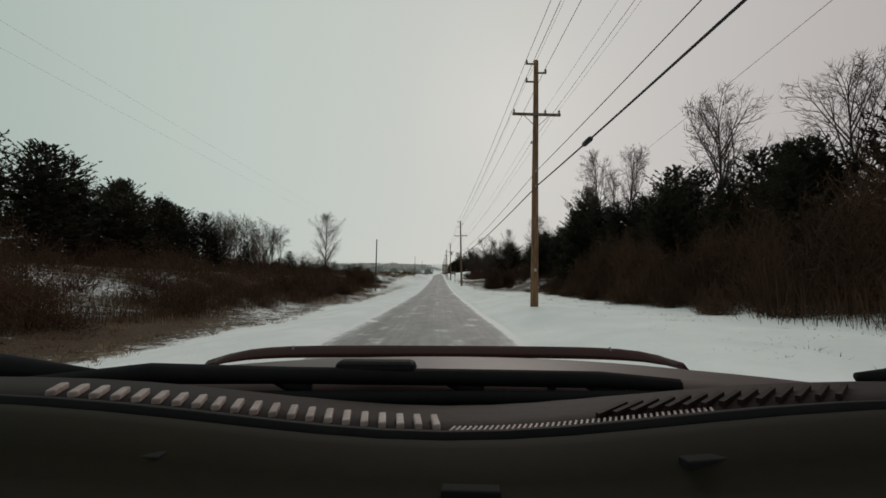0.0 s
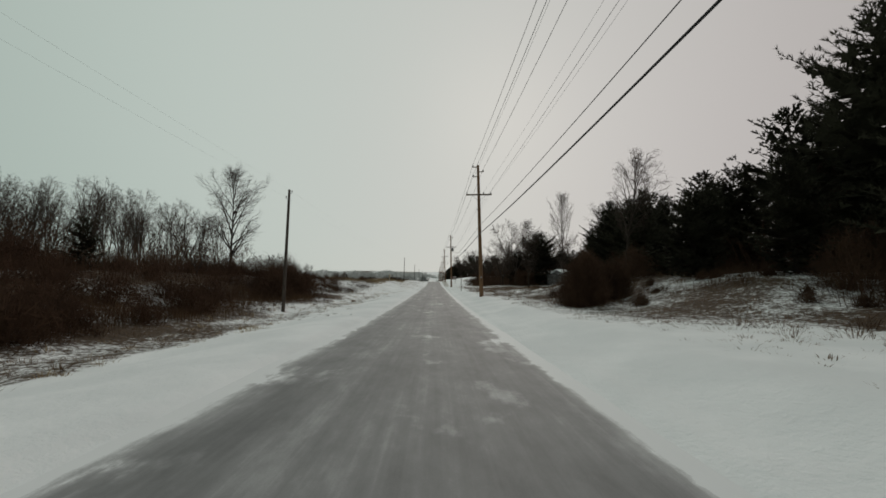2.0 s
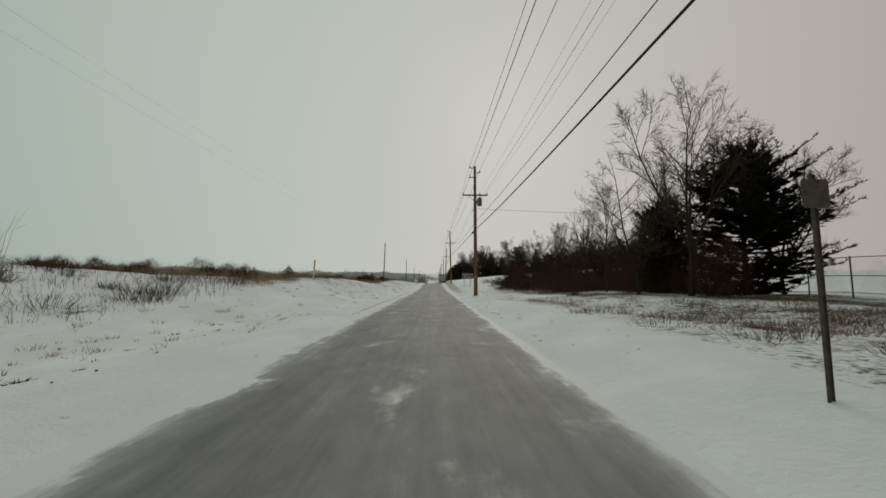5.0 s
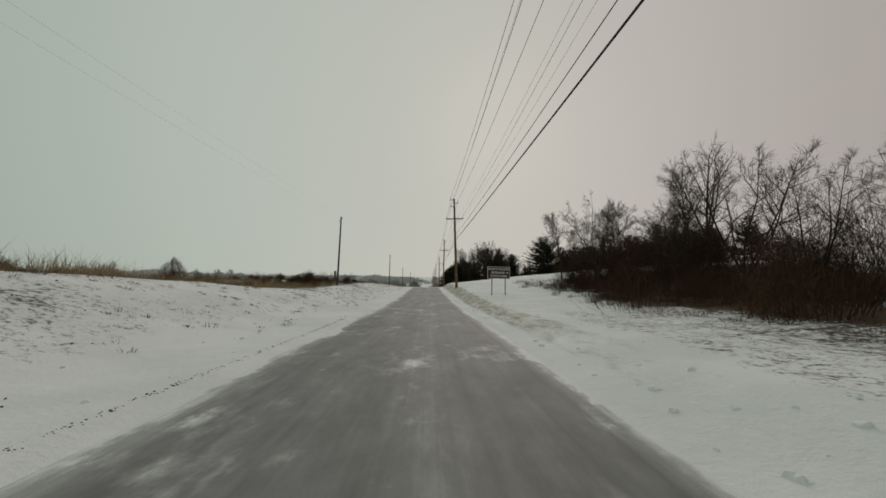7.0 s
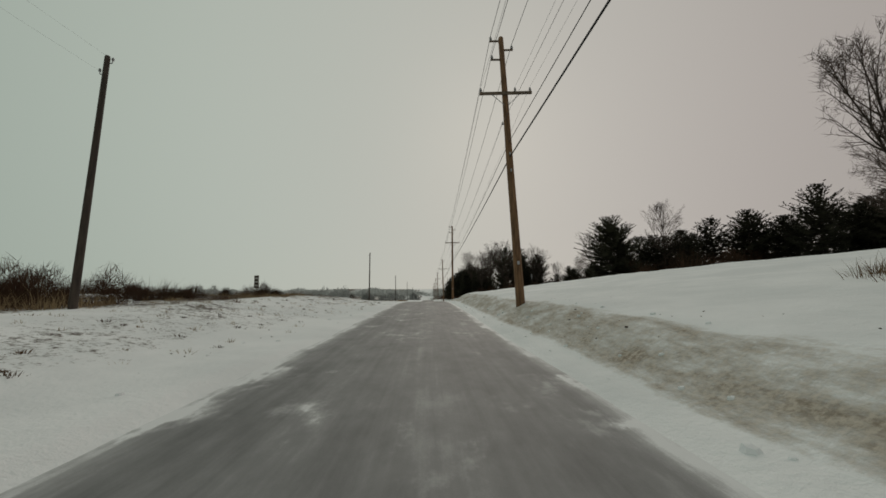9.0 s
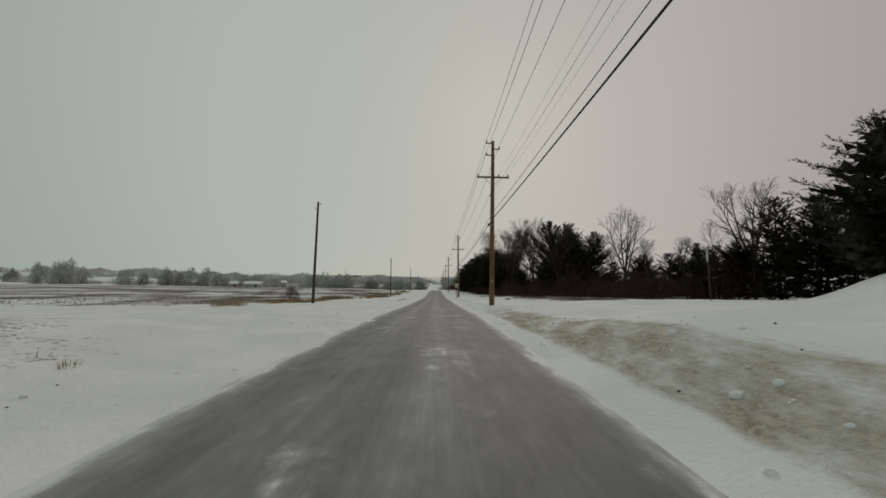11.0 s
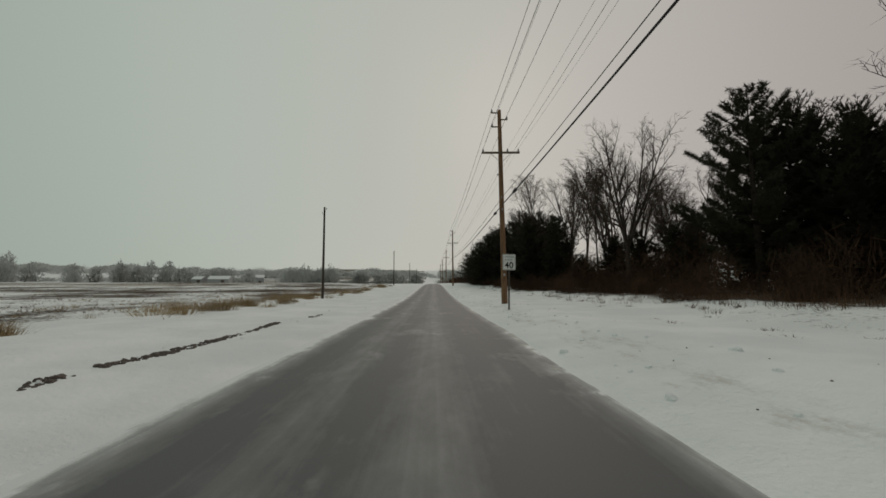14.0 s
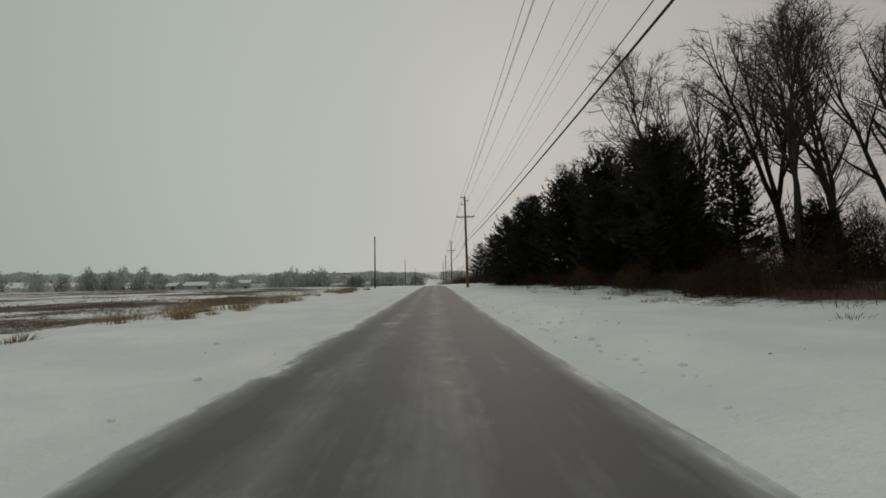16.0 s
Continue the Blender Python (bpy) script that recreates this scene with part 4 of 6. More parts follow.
# across the road
bare("oval", -24.2, 86.8, 12.2, "lone bare tree with an upswept crown on the bank", "bare trees on the bank", 1.0)
for q in (("wide2", -17.7, 83.7, 3.6), ("wide", -19.5, 87, 3.4), ("wide", -22, 77, 3.2)):
    bare(*q, "small bare tree on the brushy bank", "bare trees on the bank")
for q in (("b", -43, 56, 11.6), ("c", -41.8, 64.7, 10.6), ("a", -27.6, 59.9, 4.6), ("c", -32, 35, 10), ("b", -36, 42, 11), ("a", -29, 28, 9), ("c", -38, 50, 10.5), ("b", -34, 55, 8.5), ("a", -31, 47, 8.4), ("c", -26, 22, 8.4), ("b", -46, 70, 10), ("a", -38, 70, 6.5), ("c", -50, 58, 12), ("b", -24.5, 68, 3.8), ("c", -35, 62, 9), ("c", -33, 51, 8.5), ("b", -30, 41, 8.5), ("c", -34, 46, 10), ("c", -29, 33, 9), ("b", -38, 58, 10), ("c", -45, 63, 11.5), ("c", -27, 26, 8.6), ("b", -36, 66, 7)):
    pine(*q, "dark pine flecked with snow in the thicket across the road", "pines across the road", snowy=True)
wood = random.Random(5)
for i in range(120):
    bare(wood.choice(["deep", "deep2", "deep"]), wood.uniform(-88, -54), wood.uniform(70, 140), wood.uniform(12.5, 17.0), "slender leafless tree in a dense grey wood", "bare wood across the road")
for i in range(20):
    bare(wood.choice(["thin", "tall", "tall2"]), wood.uniform(-64, -48), wood.uniform(78, 128), wood.uniform(10, 13.5), "slender leafless tree at the front of a grey wood", "bare wood across the road")
bare("wide2", -57, 131, 17, "rounded bare tree at the end of the wood", "bare wood across the road")
# far tree lines
far = random.Random(11)
for i in range(62):
    x = -440 + 7.2 * i + far.uniform(-4, 4)
    if far.random() < 0.85 or -4 > x > -16:
        continue
    plant("far_tree", far.choice(["far", "far2"]), x, 600 + far.uniform(-22, 40), far.uniform(10, 16), "bare tree in a far hedgerow, paled by haze painted into its colour", "far tree lines", True, 1.35)
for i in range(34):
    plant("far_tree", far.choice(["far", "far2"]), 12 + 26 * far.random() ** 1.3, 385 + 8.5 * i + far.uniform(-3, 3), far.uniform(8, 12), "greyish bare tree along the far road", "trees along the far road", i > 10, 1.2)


# ---- brush, thickets and dead grass ----
def thicket(name, mat, label, regions, seed, category):
    """Many thin bent stems with side twigs: regions of (x0, x1, y0, y1, count, low, high, width, clump)."""
    rng = np.random.default_rng(seed)
    VV, FF, base = [], [], 0
    for x0, x1, y0, y1, cnt, lo, hi, w, clump in regions:
        if clump:
            per, rad = clump
            k = max(1, cnt // per)
            cx, cy = rng.uniform(x0, x1, k), rng.uniform(y0, y1, k)
            ch = 0.3 + 0.75 * rng.random(k) ** 1.3
            pick = rng.integers(0, k, cnt)
            rx_, ry_ = rng.normal(0, rad, cnt) * ch[pick], rng.normal(0, rad, cnt) * ch[pick]
            x, y = cx[pick] + rx_, cy[pick] + ry_
            h = rng.uniform(lo, hi, cnt) * ch[pick] * np.clip(1.1 - 0.28 * np.hypot(rx_, ry_) / rad, 0.3, 1)
            dx, dy = rx_ * 0.5, ry_ * 0.5
        else:
            x, y = rng.uniform(x0, x1, cnt), rng.uniform(y0, y1, cnt)
            h = rng.uniform(lo, hi, cnt) ** 1.0 * rng.uniform(0.4, 1, cnt) * (0.7 + 0.4 * wave(x * 0.5, y * 0.4, seed))
            dx = dy = np.zeros(cnt)
        x = x + 0.9 * wave(x * 0.1, y * 0.45, seed) + 0.5 * wave(x * 0.1, y * 1.3, seed + 1)
        z = height(x, y) - 0.03
        ang = rng.uniform(0, 2 * np.pi, cnt)
        lean = rng.normal(0, 0.16, (cnt, 2)) * h[:, None]
        ww = w * rng.uniform(0.6, 1.3, cnt)
        sx, sy = np.cos(ang) * ww, np.sin(ang) * ww
        mx, my, mz = x + lean[:, 0] * 0.4 + dx * 0.5, y + lean[:, 1] * 0.4 + dy * 0.5, z + h * 0.55
        tx, ty, tz = x + lean[:, 0] * 1.3 + dx * 1.4, y + lean[:, 1] * 1.3 + dy * 1.4, z + h
        bx, by = rng.normal(0, 0.2, cnt) * h, rng.normal(0, 0.2, cnt) * h
        pts = np.stack([np.stack([x - sx, y - sy, z], 1), np.stack([x + sx, y + sy, z], 1), np.stack([mx + sx * 0.7, my + sy * 0.7, mz], 1), np.stack([mx - sx * 0.7, my - sy * 0.7, mz], 1), np.stack([tx, ty, tz], 1), np.stack([mx + bx, my + by, mz + h * rng.uniform(0.1, 0.4, cnt)], 1)], 1)
        VV.append(pts.reshape(-1, 3))
        i = base + 6 * np.arange(cnt)[:, None]
        FF.extend((i + np.array([[0, 1, 2]])).tolist())
        FF.extend((i + np.array([[0, 2, 3]])).tolist())
        FF.extend((i + np.array([[3, 2, 4]])).tolist())
        if mat not in (M_GRASS, M_WEED, M_STALK):
            FF.extend((i + np.array([[3, 2, 5]])).tolist())
        base += 6 * cnt
    tagged(new(name, mesh(name, np.concatenate(VV).tolist(), FF, mat)), label, category, kind="stuff")


thicket("brush", M_BRUSH, "dense tangle of dark brown leafless brush at the wood's edge", [
    (9.8, 13, 8, 36, 3000, 0.8, 2.6, 0.0074, 0), (10.5, 15, 6, 37, 4600, 1.6, 4.4, 0.0074, (150, 0.8)), (9.5, 14, 37, 52, 1200, 0.3, 1.0, 0.0074, (60, 0.5)), (13, 22, 4, 42, 4200, 2.2, 5.6, 0.0093, (160, 1.1)), (14, 26, 12, 44, 2040, 2.5, 6.5, 0.0120, (200, 1.2)), (18, 34, 8, 66, 2720, 2.0, 6.0, 0.0176, (160, 1.6)), (18, 27, 62, 96, 2380, 0.8, 3.0, 0.0128, (120, 0.9))], 41, "brush")
thicket("brush", M_BRUSH, "brown leafless brush on the bank across the road", [
    (-15, -10.5, 4, 84, 8160, 0.3, 1.2, 0.0068, 0), (-26, -13, 4, 94, 6120, 0.6, 1.9, 0.0081, 0), (-24, -13, 4, 95, 2720, 0.8, 2.4, 0.0081, (110, 0.8)), (-48, -23, 4, 112, 3400, 0.9, 2.6, 0.0192, (120, 1.4)), (-24, -11.5, 86, 122, 4420, 0.3, 1.1, 0.0080, 0), (-17, -11.5, 168, 206, 1768, 0.3, 0.9, 0.0090, (60, 0.45))], 42, "brush")
thicket("brush", M_BRUSH, "brown leafless brush on the bank across the road", [
    (-21, -12, 96, 124, 3536, 0.4, 1.5, 0.0081, (110, 0.8)), (-44, -20, 100, 165, 6120, 0.5, 1.5, 0.0160, (90, 1.1)), (-20, -15, 80, 90, 1360, 1.2, 3.6, 0.0074, (600, 1.0)), (-84, -50, 70, 140, 10000, 5.0, 13.5, 0.0176, 0), (-36, -19, 168, 203, 2040, 0.5, 1.9, 0.0144, (120, 0.9))], 142, "brush")
thicket("brush", M_BRUSH, "brown brush and brambles under bare trees", [
    (10.5, 17, 62, 94, 816, 0.4, 1.3, 0.0068, (60, 0.4)), (12.5, 18, 58, 72, 1300, 0.3, 1.2, 0.008, (70, 0.5)), (12.8, 18, 48, 57, 2400, 0.8, 2.6, 0.008, (120, 0.7)), (7.6, 8.6, 61.4, 62.8, 816, 1.2, 3.2, 0.0074, (600, 0.6)), (14, 24, 117, 135, 2040, 1.2, 3.8, 0.0136, (140, 1.0)), (9, 20, 122, 150, 3400, 0.8, 3.2, 0.0128, (120, 0.9)), (12, 19, 143, 171, 1632, 1.0, 3.4, 0.0093, (170, 1.0)), (18, 36, 140, 172, 1632, 1.5, 4.4, 0.0144, (170, 1.4)), (10, 13.5, 150, 168, 1768, 0.4, 1.4, 0.0074, (90, 0.5))], 43, "brush")
thicket("brush", M_BRUSH, "dark brush along the edge of the pine wood", [
    (11, 16, 244, 300, 3400, 0.5, 2.0, 0.0081, 0), (14, 34, 236, 300, 2720, 1.2, 4.0, 0.0144, (150, 1.2)), (11, 17, 298, 324, 4080, 0.5, 2.2, 0.0081, 0), (15, 34, 298, 350, 2720, 1.2, 4.6, 0.0160, (150, 1.3)), (9, 16, 326, 400, 3400, 0.8, 3.4, 0.0160, (100, 1.0)), (29, 72, 216, 227, 1700, 1.2, 4.6, 0.0192, (120, 1.3)), (10, 50, 395, 620, 4760, 2.0, 6.0, 0.06, (110, 2.4))], 44, "brush")
thicket("far_woods", M_FAR_HAZE, "pale woods and hedgerows along the far fields, with painted haze", [
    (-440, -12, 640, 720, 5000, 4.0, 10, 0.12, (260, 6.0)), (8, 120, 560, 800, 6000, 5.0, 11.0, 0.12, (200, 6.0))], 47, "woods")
thicket("far_woods", M_HAZE, "pale woods on the far hills, haze painted into their colour", [
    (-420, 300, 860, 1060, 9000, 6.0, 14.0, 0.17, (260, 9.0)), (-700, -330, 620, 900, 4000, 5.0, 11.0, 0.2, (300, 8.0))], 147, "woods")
thicket("dead_grass", M_GRASS, "tufts of straw-coloured dead grass standing through the snow", [
    (-11.5, -7.0, 6, 112, 8000, 0.1, 0.35, 0.007, (30, 0.16)), (-14, -11, 118, 178, 9000, 0.4, 1.2, 0.007, (36, 0.45)), (-13.5, -11, 176, 206, 2400, 0.15, 0.6, 0.007, (30, 0.35)), (-26, -12.5, 118, 180, 8500, 0.45, 1.2, 0.01, (60, 0.55)), (-26, -12.5, 178, 208, 2400, 0.2, 0.7, 0.01, (50, 0.5)), (-11, -4.6, 100, 206, 6500, 0.06, 0.24, 0.008, (16, 0.1)), (-14, -12.2, 222, 258, 3600, 0.15, 0.7, 0.007, (90, 0.32)), (-13, -9.4, 265, 340, 6000, 0.2, 0.9, 0.009, (110, 0.42)), (-15.5, -13, 222, 262, 3600, 0.15, 0.6, 0.007, (70, 0.3))], 45, "grass")
thicket("dead_grass", M_GRASS, "tufts of straw-coloured dead grass standing through the snow", [
    (-12.4, -9.4, 266, 340, 5200, 0.4, 0.95, 0.009, (200, 0.36)), (-14.2, -12.6, 249.5, 254, 2600, 0.5, 1.1, 0.007, (520, 0.45)), (-12.4, -11.8, 255.5, 256.5, 500, 0.4, 0.6, 0.007, (250, 0.3)), (-11.6, -11.0, 258, 259.5, 700, 0.5, 0.8, 0.007, (350, 0.35)), (-19, -15, 236, 243, 700, 0.5, 1.5, 0.008, (350, 0.5)), (-13.5, -11, 268, 300, 2000, 0.4, 1.0, 0.008, (250, 0.5)), (-24, -12, 224, 345, 5000, 0.15, 0.5, 0.009, (26, 0.25)), (-110, -14, 225, 440, 11000, 0.1, 0.35, 0.035, (14, 0.5))], 145, "grass")
thicket("tall_weeds", M_STALK, "dense brown standing weeds in front of the brush", [
    (-17, -11.2, 2, 60, 16000, 0.5, 1.25, 0.008, 0), (-17, -11.6, 56, 84, 9000, 0.5, 1.2, 0.008, 0), (-24, -15, 2, 80, 9000, 0.8, 1.7, 0.011, 0)], 61, "weeds")
thicket("turf_tufts", M_STALK, "small dark tufts of turf lying on the snowy bank", [
    (-9.6, -4.8, 118, 204, 9000, 0.04, 0.15, 0.011, (30, 0.085)), (-9, -5, 60, 112, 3000, 0.04, 0.12, 0.011, (26, 0.08))], 63, "turf")
thicket("stubble", M_WEED, "cut brown stubble poking through the snow of the field", [
    (-40, -13, 224, 330, 24000, 0.06, 0.24, 0.016, (9, 0.16)), (-120, -30, 226, 420, 12000, 0.08, 0.25, 0.04, (8, 0.4))], 48, "stubble")
thicket("dead_weeds", M_WEED, "brown tussocks and fallen leaves along the edge of the bank", [
    (-11.8, -7.4, 6, 100, 13000, 0.08, 0.3, 0.009, (26, 0.17)), (-12.5, -10.5, 120, 206, 5000, 0.1, 0.35, 0.009, (30, 0.25))], 49, "weeds")
thicket("dead_weeds", M_WEED, "brown dead weeds poking through the snowy verge", [
    (4.8, 9, 62, 100, 4200, 0.12, 0.45, 0.007, (30, 0.2)), (6, 16, 48, 84, 9500, 0.06, 0.32, 0.007, (22, 0.2)), (5, 9.5, 46, 66, 2600, 0.04, 0.16, 0.007, (14, 0.12)), (5.2, 13, 93, 121, 9000, 0.12, 0.5, 0.006, (60, 0.4)), (8.6, 14, 121, 146, 9000, 0.1, 0.4, 0.006, (60, 0.35)), (5.5, 9, 121, 146, 900, 0.04, 0.14, 0.006, (18, 0.1)), (6.5, 16, 80, 108, 9000, 0.12, 0.45, 0.007, (45, 0.4)), (5.4, 15, 90, 106, 9000, 0.12, 0.42, 0.007, (80, 0.5)), (9, 16, 62, 95, 5000, 0.2, 0.8, 0.008, (50, 0.3)), (9.5, 13, 140, 175, 3600, 0.2, 0.7, 0.008, (50, 0.3))], 46, "grass")
thicket("dead_weeds", M_WEED, "brown dead weeds poking through the snowy verge", [
    (10.8, 14, 232, 262, 6000, 0.12, 0.5, 0.006, (60, 0.4)), (6.2, 11, 239, 262, 1500, 0.04, 0.16, 0.006, (30, 0.14)), (8.6, 10.4, 248, 253, 700, 0.1, 0.4, 0.006, (110, 0.25)), (8, 12, 262, 330, 4200, 0.12, 0.5, 0.008, (30, 0.25)), (5.0, 10, 6, 60, 4500, 0.03, 0.14, 0.006, (12, 0.16)), (8, 16, 50, 66, 3200, 0.1, 0.4, 0.008, (30, 0.3))], 146, "grass")


def grove(name, mat, label, regions, seed, category):
    """Rounded leafless shrubs: fine twigs filling uneven domes. Regions of (x0, x1, y0, y1, domes, radii, heights, twigs, length, width)."""
    rng = np.random.default_rng(seed)
    VV = []
    for x0, x1, y0, y1, domes, radii, heights, per, length, width in regions:
        share = rng.random(domes)
        cx, cy = rng.uniform(x0, x1, domes), rng.uniform(y0, y1, domes)
        cr, ch = radii[0] + (radii[1] - radii[0]) * share, heights[0] + (heights[1] - heights[0]) * np.clip(share + rng.normal(0, 0.2, domes), 0, 1)
        ph = rng.uniform(0, 6.28, domes)
        k = np.repeat(np.arange(domes), per)
        n = len(k)
        zf = rng.random(n) ** 1.15
        th = rng.uniform(0, 2 * np.pi, n)
        lump = 1 + 0.16 * np.sin(3 * th + ph[k]) + 0.12 * np.sin(5 * th + 2 * ph[k] + 7 * zf)
        rad = cr[k] * np.sqrt(np.clip(1.02 - zf ** 2.2, 0, 1)) * (0.82 + 0.18 * np.minimum(1, zf * 4)) * rng.random(n) ** 0.45 * lump
        top = 1 + 0.14 * np.sin(2 * th + 3 * ph[k]) + rng.normal(0, 0.05, n)
        px, py = cx[k] + rad * np.cos(th), cy[k] + rad * np.sin(th)
        pz = height(px, py) + ch[k] * zf * top
        d = np.stack([0.7 * rad / cr[k] * np.cos(th), 0.7 * rad / cr[k] * np.sin(th), 0.35 + 0.5 * zf], 1) + rng.normal(0, 0.42, (n, 3))
        d /= np.linalg.norm(d, axis=1)[:, None]
        s = np.cross(d, rng.normal(0, 1, (n, 3)))
        s *= (width * rng.uniform(0.6, 1.5, n) / np.maximum(np.linalg.norm(s, axis=1), 1e-6))[:, None]
        c = np.stack([px, py, pz], 1)
        ln = (length * rng.uniform(0.5, 1.25, n))[:, None]
        VV.append(np.stack([c - 0.55 * ln * d - s, c - 0.55 * ln * d + s, c + 0.45 * ln * d], 1).reshape(-1, 3))
        q = rng.integers(0, n, n // 14)
        foot = np.stack([cx[k[q]], cy[k[q]], height(cx[k[q]], cy[k[q]]) - 0.1], 1) + np.stack([rng.normal(0, 0.2, len(q)) * cr[k[q]], rng.normal(0, 0.2, len(q)) * cr[k[q]], np.zeros(len(q))], 1)
        w = np.stack([rng.normal(0, 1, len(q)), rng.normal(0, 1, len(q)), np.zeros(len(q))], 1)
        w *= (2.2 * width / np.maximum(np.linalg.norm(w, axis=1), 1e-6))[:, None]
        VV.append(np.stack([foot - w, foot + w, c[q]], 1).reshape(-1, 3))
    pts = np.concatenate(VV)
    tagged(new(name, mesh(name, pts.tolist(), np.arange(len(pts)).reshape(-1, 3).tolist(), mat)), label, category, kind="stuff")


grove("shrubs", M_BRUSH, "rounded dark brown leafless shrubs at the wood's edge", [
    (9.4, 11, 9, 38, 17, (0.5, 1.0), (0.4, 1.1), 600, 0.6, 0.008), (14, 18.5, 48.5, 56, 10, (1.0, 1.6), (1.6, 2.8), 900, 0.75, 0.009), (13.2, 15, 40, 49, 7, (0.7, 1.2), (0.4, 1.1), 600, 0.6, 0.008), (11, 14, 6, 37, 24, (1.0, 1.7), (2.0, 3.8), 1300, 0.8, 0.009), (13.5, 22, 4, 44, 32, (1.6, 2.6), (3.2, 5.4), 1000, 0.95, 0.012), (18, 32, 6, 66, 34, (2, 3.4), (4.5, 7.5), 520, 1.3, 0.022), (7.9, 8.4, 61.6, 62.5, 2, (1.35, 1.6), (2.4, 3.0), 3200, 0.75, 0.009), (10, 11, 63.4, 64.4, 2, (1.0, 1.3), (1.8, 2.6), 2200, 0.75, 0.009)], 51, "shrubs")
grove("shrubs", M_BRUSH, "rounded dark brown leafless shrubs at the wood's edge", [
    (12.5, 17, 67, 77, 6, (1.2, 1.9), (1.2, 2.4), 900, 0.8, 0.01), (9, 17, 52, 72, 18, (0.25, 0.55), (0.2, 0.6), 300, 0.4, 0.009), (18, 24, 52, 64, 8, (1.5, 2.2), (2, 3.4), 700, 0.9, 0.012), (13.5, 17.5, 77, 83, 7, (1.1, 1.8), (1.5, 2.8), 1000, 0.8, 0.009), (18, 27, 62, 96, 16, (1.6, 2.4), (1.8, 3.2), 500, 1.0, 0.014)], 151, "shrubs")
grove("shrubs", M_BRUSH, "rounded brown leafless shrubs on the bank across the road", [
    (-26, -13, 8, 92, 62, (1.0, 2.1), (1.2, 2.7), 480, 0.8, 0.012), (-30, -13.5, 6, 92, 70, (1.0, 1.9), (0.8, 1.7), 380, 0.8, 0.013), (-48, -25, 10, 112, 46, (2, 3.4), (2.4, 4.4), 420, 1.1, 0.025), (-16.5, -11.4, 4, 62, 60, (0.8, 1.4), (0.8, 1.5), 620, 0.7, 0.009), (-17.5, -13.2, 173, 183, 9, (0.8, 1.4), (0.9, 1.6), 700, 0.6, 0.01), (-17, -12.5, 164, 206, 20, (0.5, 1.0), (0.4, 1.0), 500, 0.6, 0.01)], 52, "shrubs")
grove("shrubs", M_BRUSH, "rounded brown leafless shrubs on the bank across the road", [
    (-32.8, -32, 180.5, 181.5, 1, (1.7, 1.9), (2.4, 2.8), 1800, 0.6, 0.012), (-30, -17, 150, 206, 12, (0.7, 1.2), (0.4, 0.9), 400, 0.8, 0.014), (-15.8, -12.4, 75, 83, 7, (1.1, 1.8), (1.8, 3.2), 1300, 0.8, 0.009), (-14.4, -14.0, 237.2, 237.8, 1, (0.9, 1.0), (1.5, 1.7), 900, 0.5, 0.008), (-18.5, -14, 77, 86, 8, (1.4, 2.2), (2.4, 4.0), 1500, 0.85, 0.009), (-21, -16, 79, 88, 5, (1.3, 2.1), (2.0, 3.4), 1100, 0.8, 0.009), (-26, -13, 85, 112, 28, (0.8, 1.5), (0.6, 1.5), 420, 0.7, 0.011), (-40, -16, 96, 150, 20, (0.8, 1.5), (0.7, 1.5), 350, 0.7, 0.014)], 152, "shrubs")
grove("shrubs", M_BRUSH, "dense dark leafless shrubs under bare trees", [
    (15.5, 20, 116, 125, 7, (1.8, 2.6), (3.0, 5.0), 900, 1.0, 0.013), (15, 27, 137, 149, 12, (1.8, 2.8), (3.4, 5.6), 900, 0.9, 0.012), (22, 34, 141, 150, 10, (2.0, 3.0), (4.2, 6.6), 800, 1.0, 0.014), (9.5, 20, 124, 150, 10, (1.0, 1.8), (1.2, 2.6), 600, 0.8, 0.01), (12.8, 18, 151, 169, 13, (1.3, 2.3), (2.2, 4.0), 1300, 0.85, 0.01), (17.5, 35, 141, 172, 32, (1.8, 3.0), (2.6, 4.6), 650, 1.0, 0.015), (11, 13.5, 152, 166, 6, (0.6, 1.0), (0.7, 1.3), 450, 0.6, 0.01)], 53, "shrubs")
grove("shrubs", M_BRUSH, "dark brown leafless shrubs between the pines", [
    (37, 72, 274, 288, 22, (2.0, 3.2), (3.0, 5.0), 420, 1.2, 0.04), (29.5, 70, 217, 227, 26, (1.5, 2.6), (1.8, 3.4), 420, 1.1, 0.03), (11.5, 16, 244, 300, 26, (0.8, 1.5), (0.9, 2.0), 500, 0.7, 0.009), (15, 34, 238, 300, 36, (1.8, 3.0), (2.2, 4.0), 480, 1.1, 0.017), (10.5, 14, 296, 332, 18, (0.8, 1.4), (0.9, 1.7), 550, 0.7, 0.01), (15, 38, 298, 350, 30, (2, 3.2), (2.8, 5.0), 450, 1.2, 0.02), (9, 22, 335, 420, 24, (1.6, 2.8), (2, 4.0), 260, 1.3, 0.04)], 54, "shrubs")
grove("shrubs", M_BRUSH, "tall brown leafless shrubs behind the bare trees", [
    (20, 42, 308, 332, 26, (2.0, 3.2), (4.2, 7.2), 620, 1.2, 0.017), (19, 27, 300, 308, 8, (1.4, 2.2), (2.2, 3.8), 700, 0.9, 0.011)], 57, "shrubs")
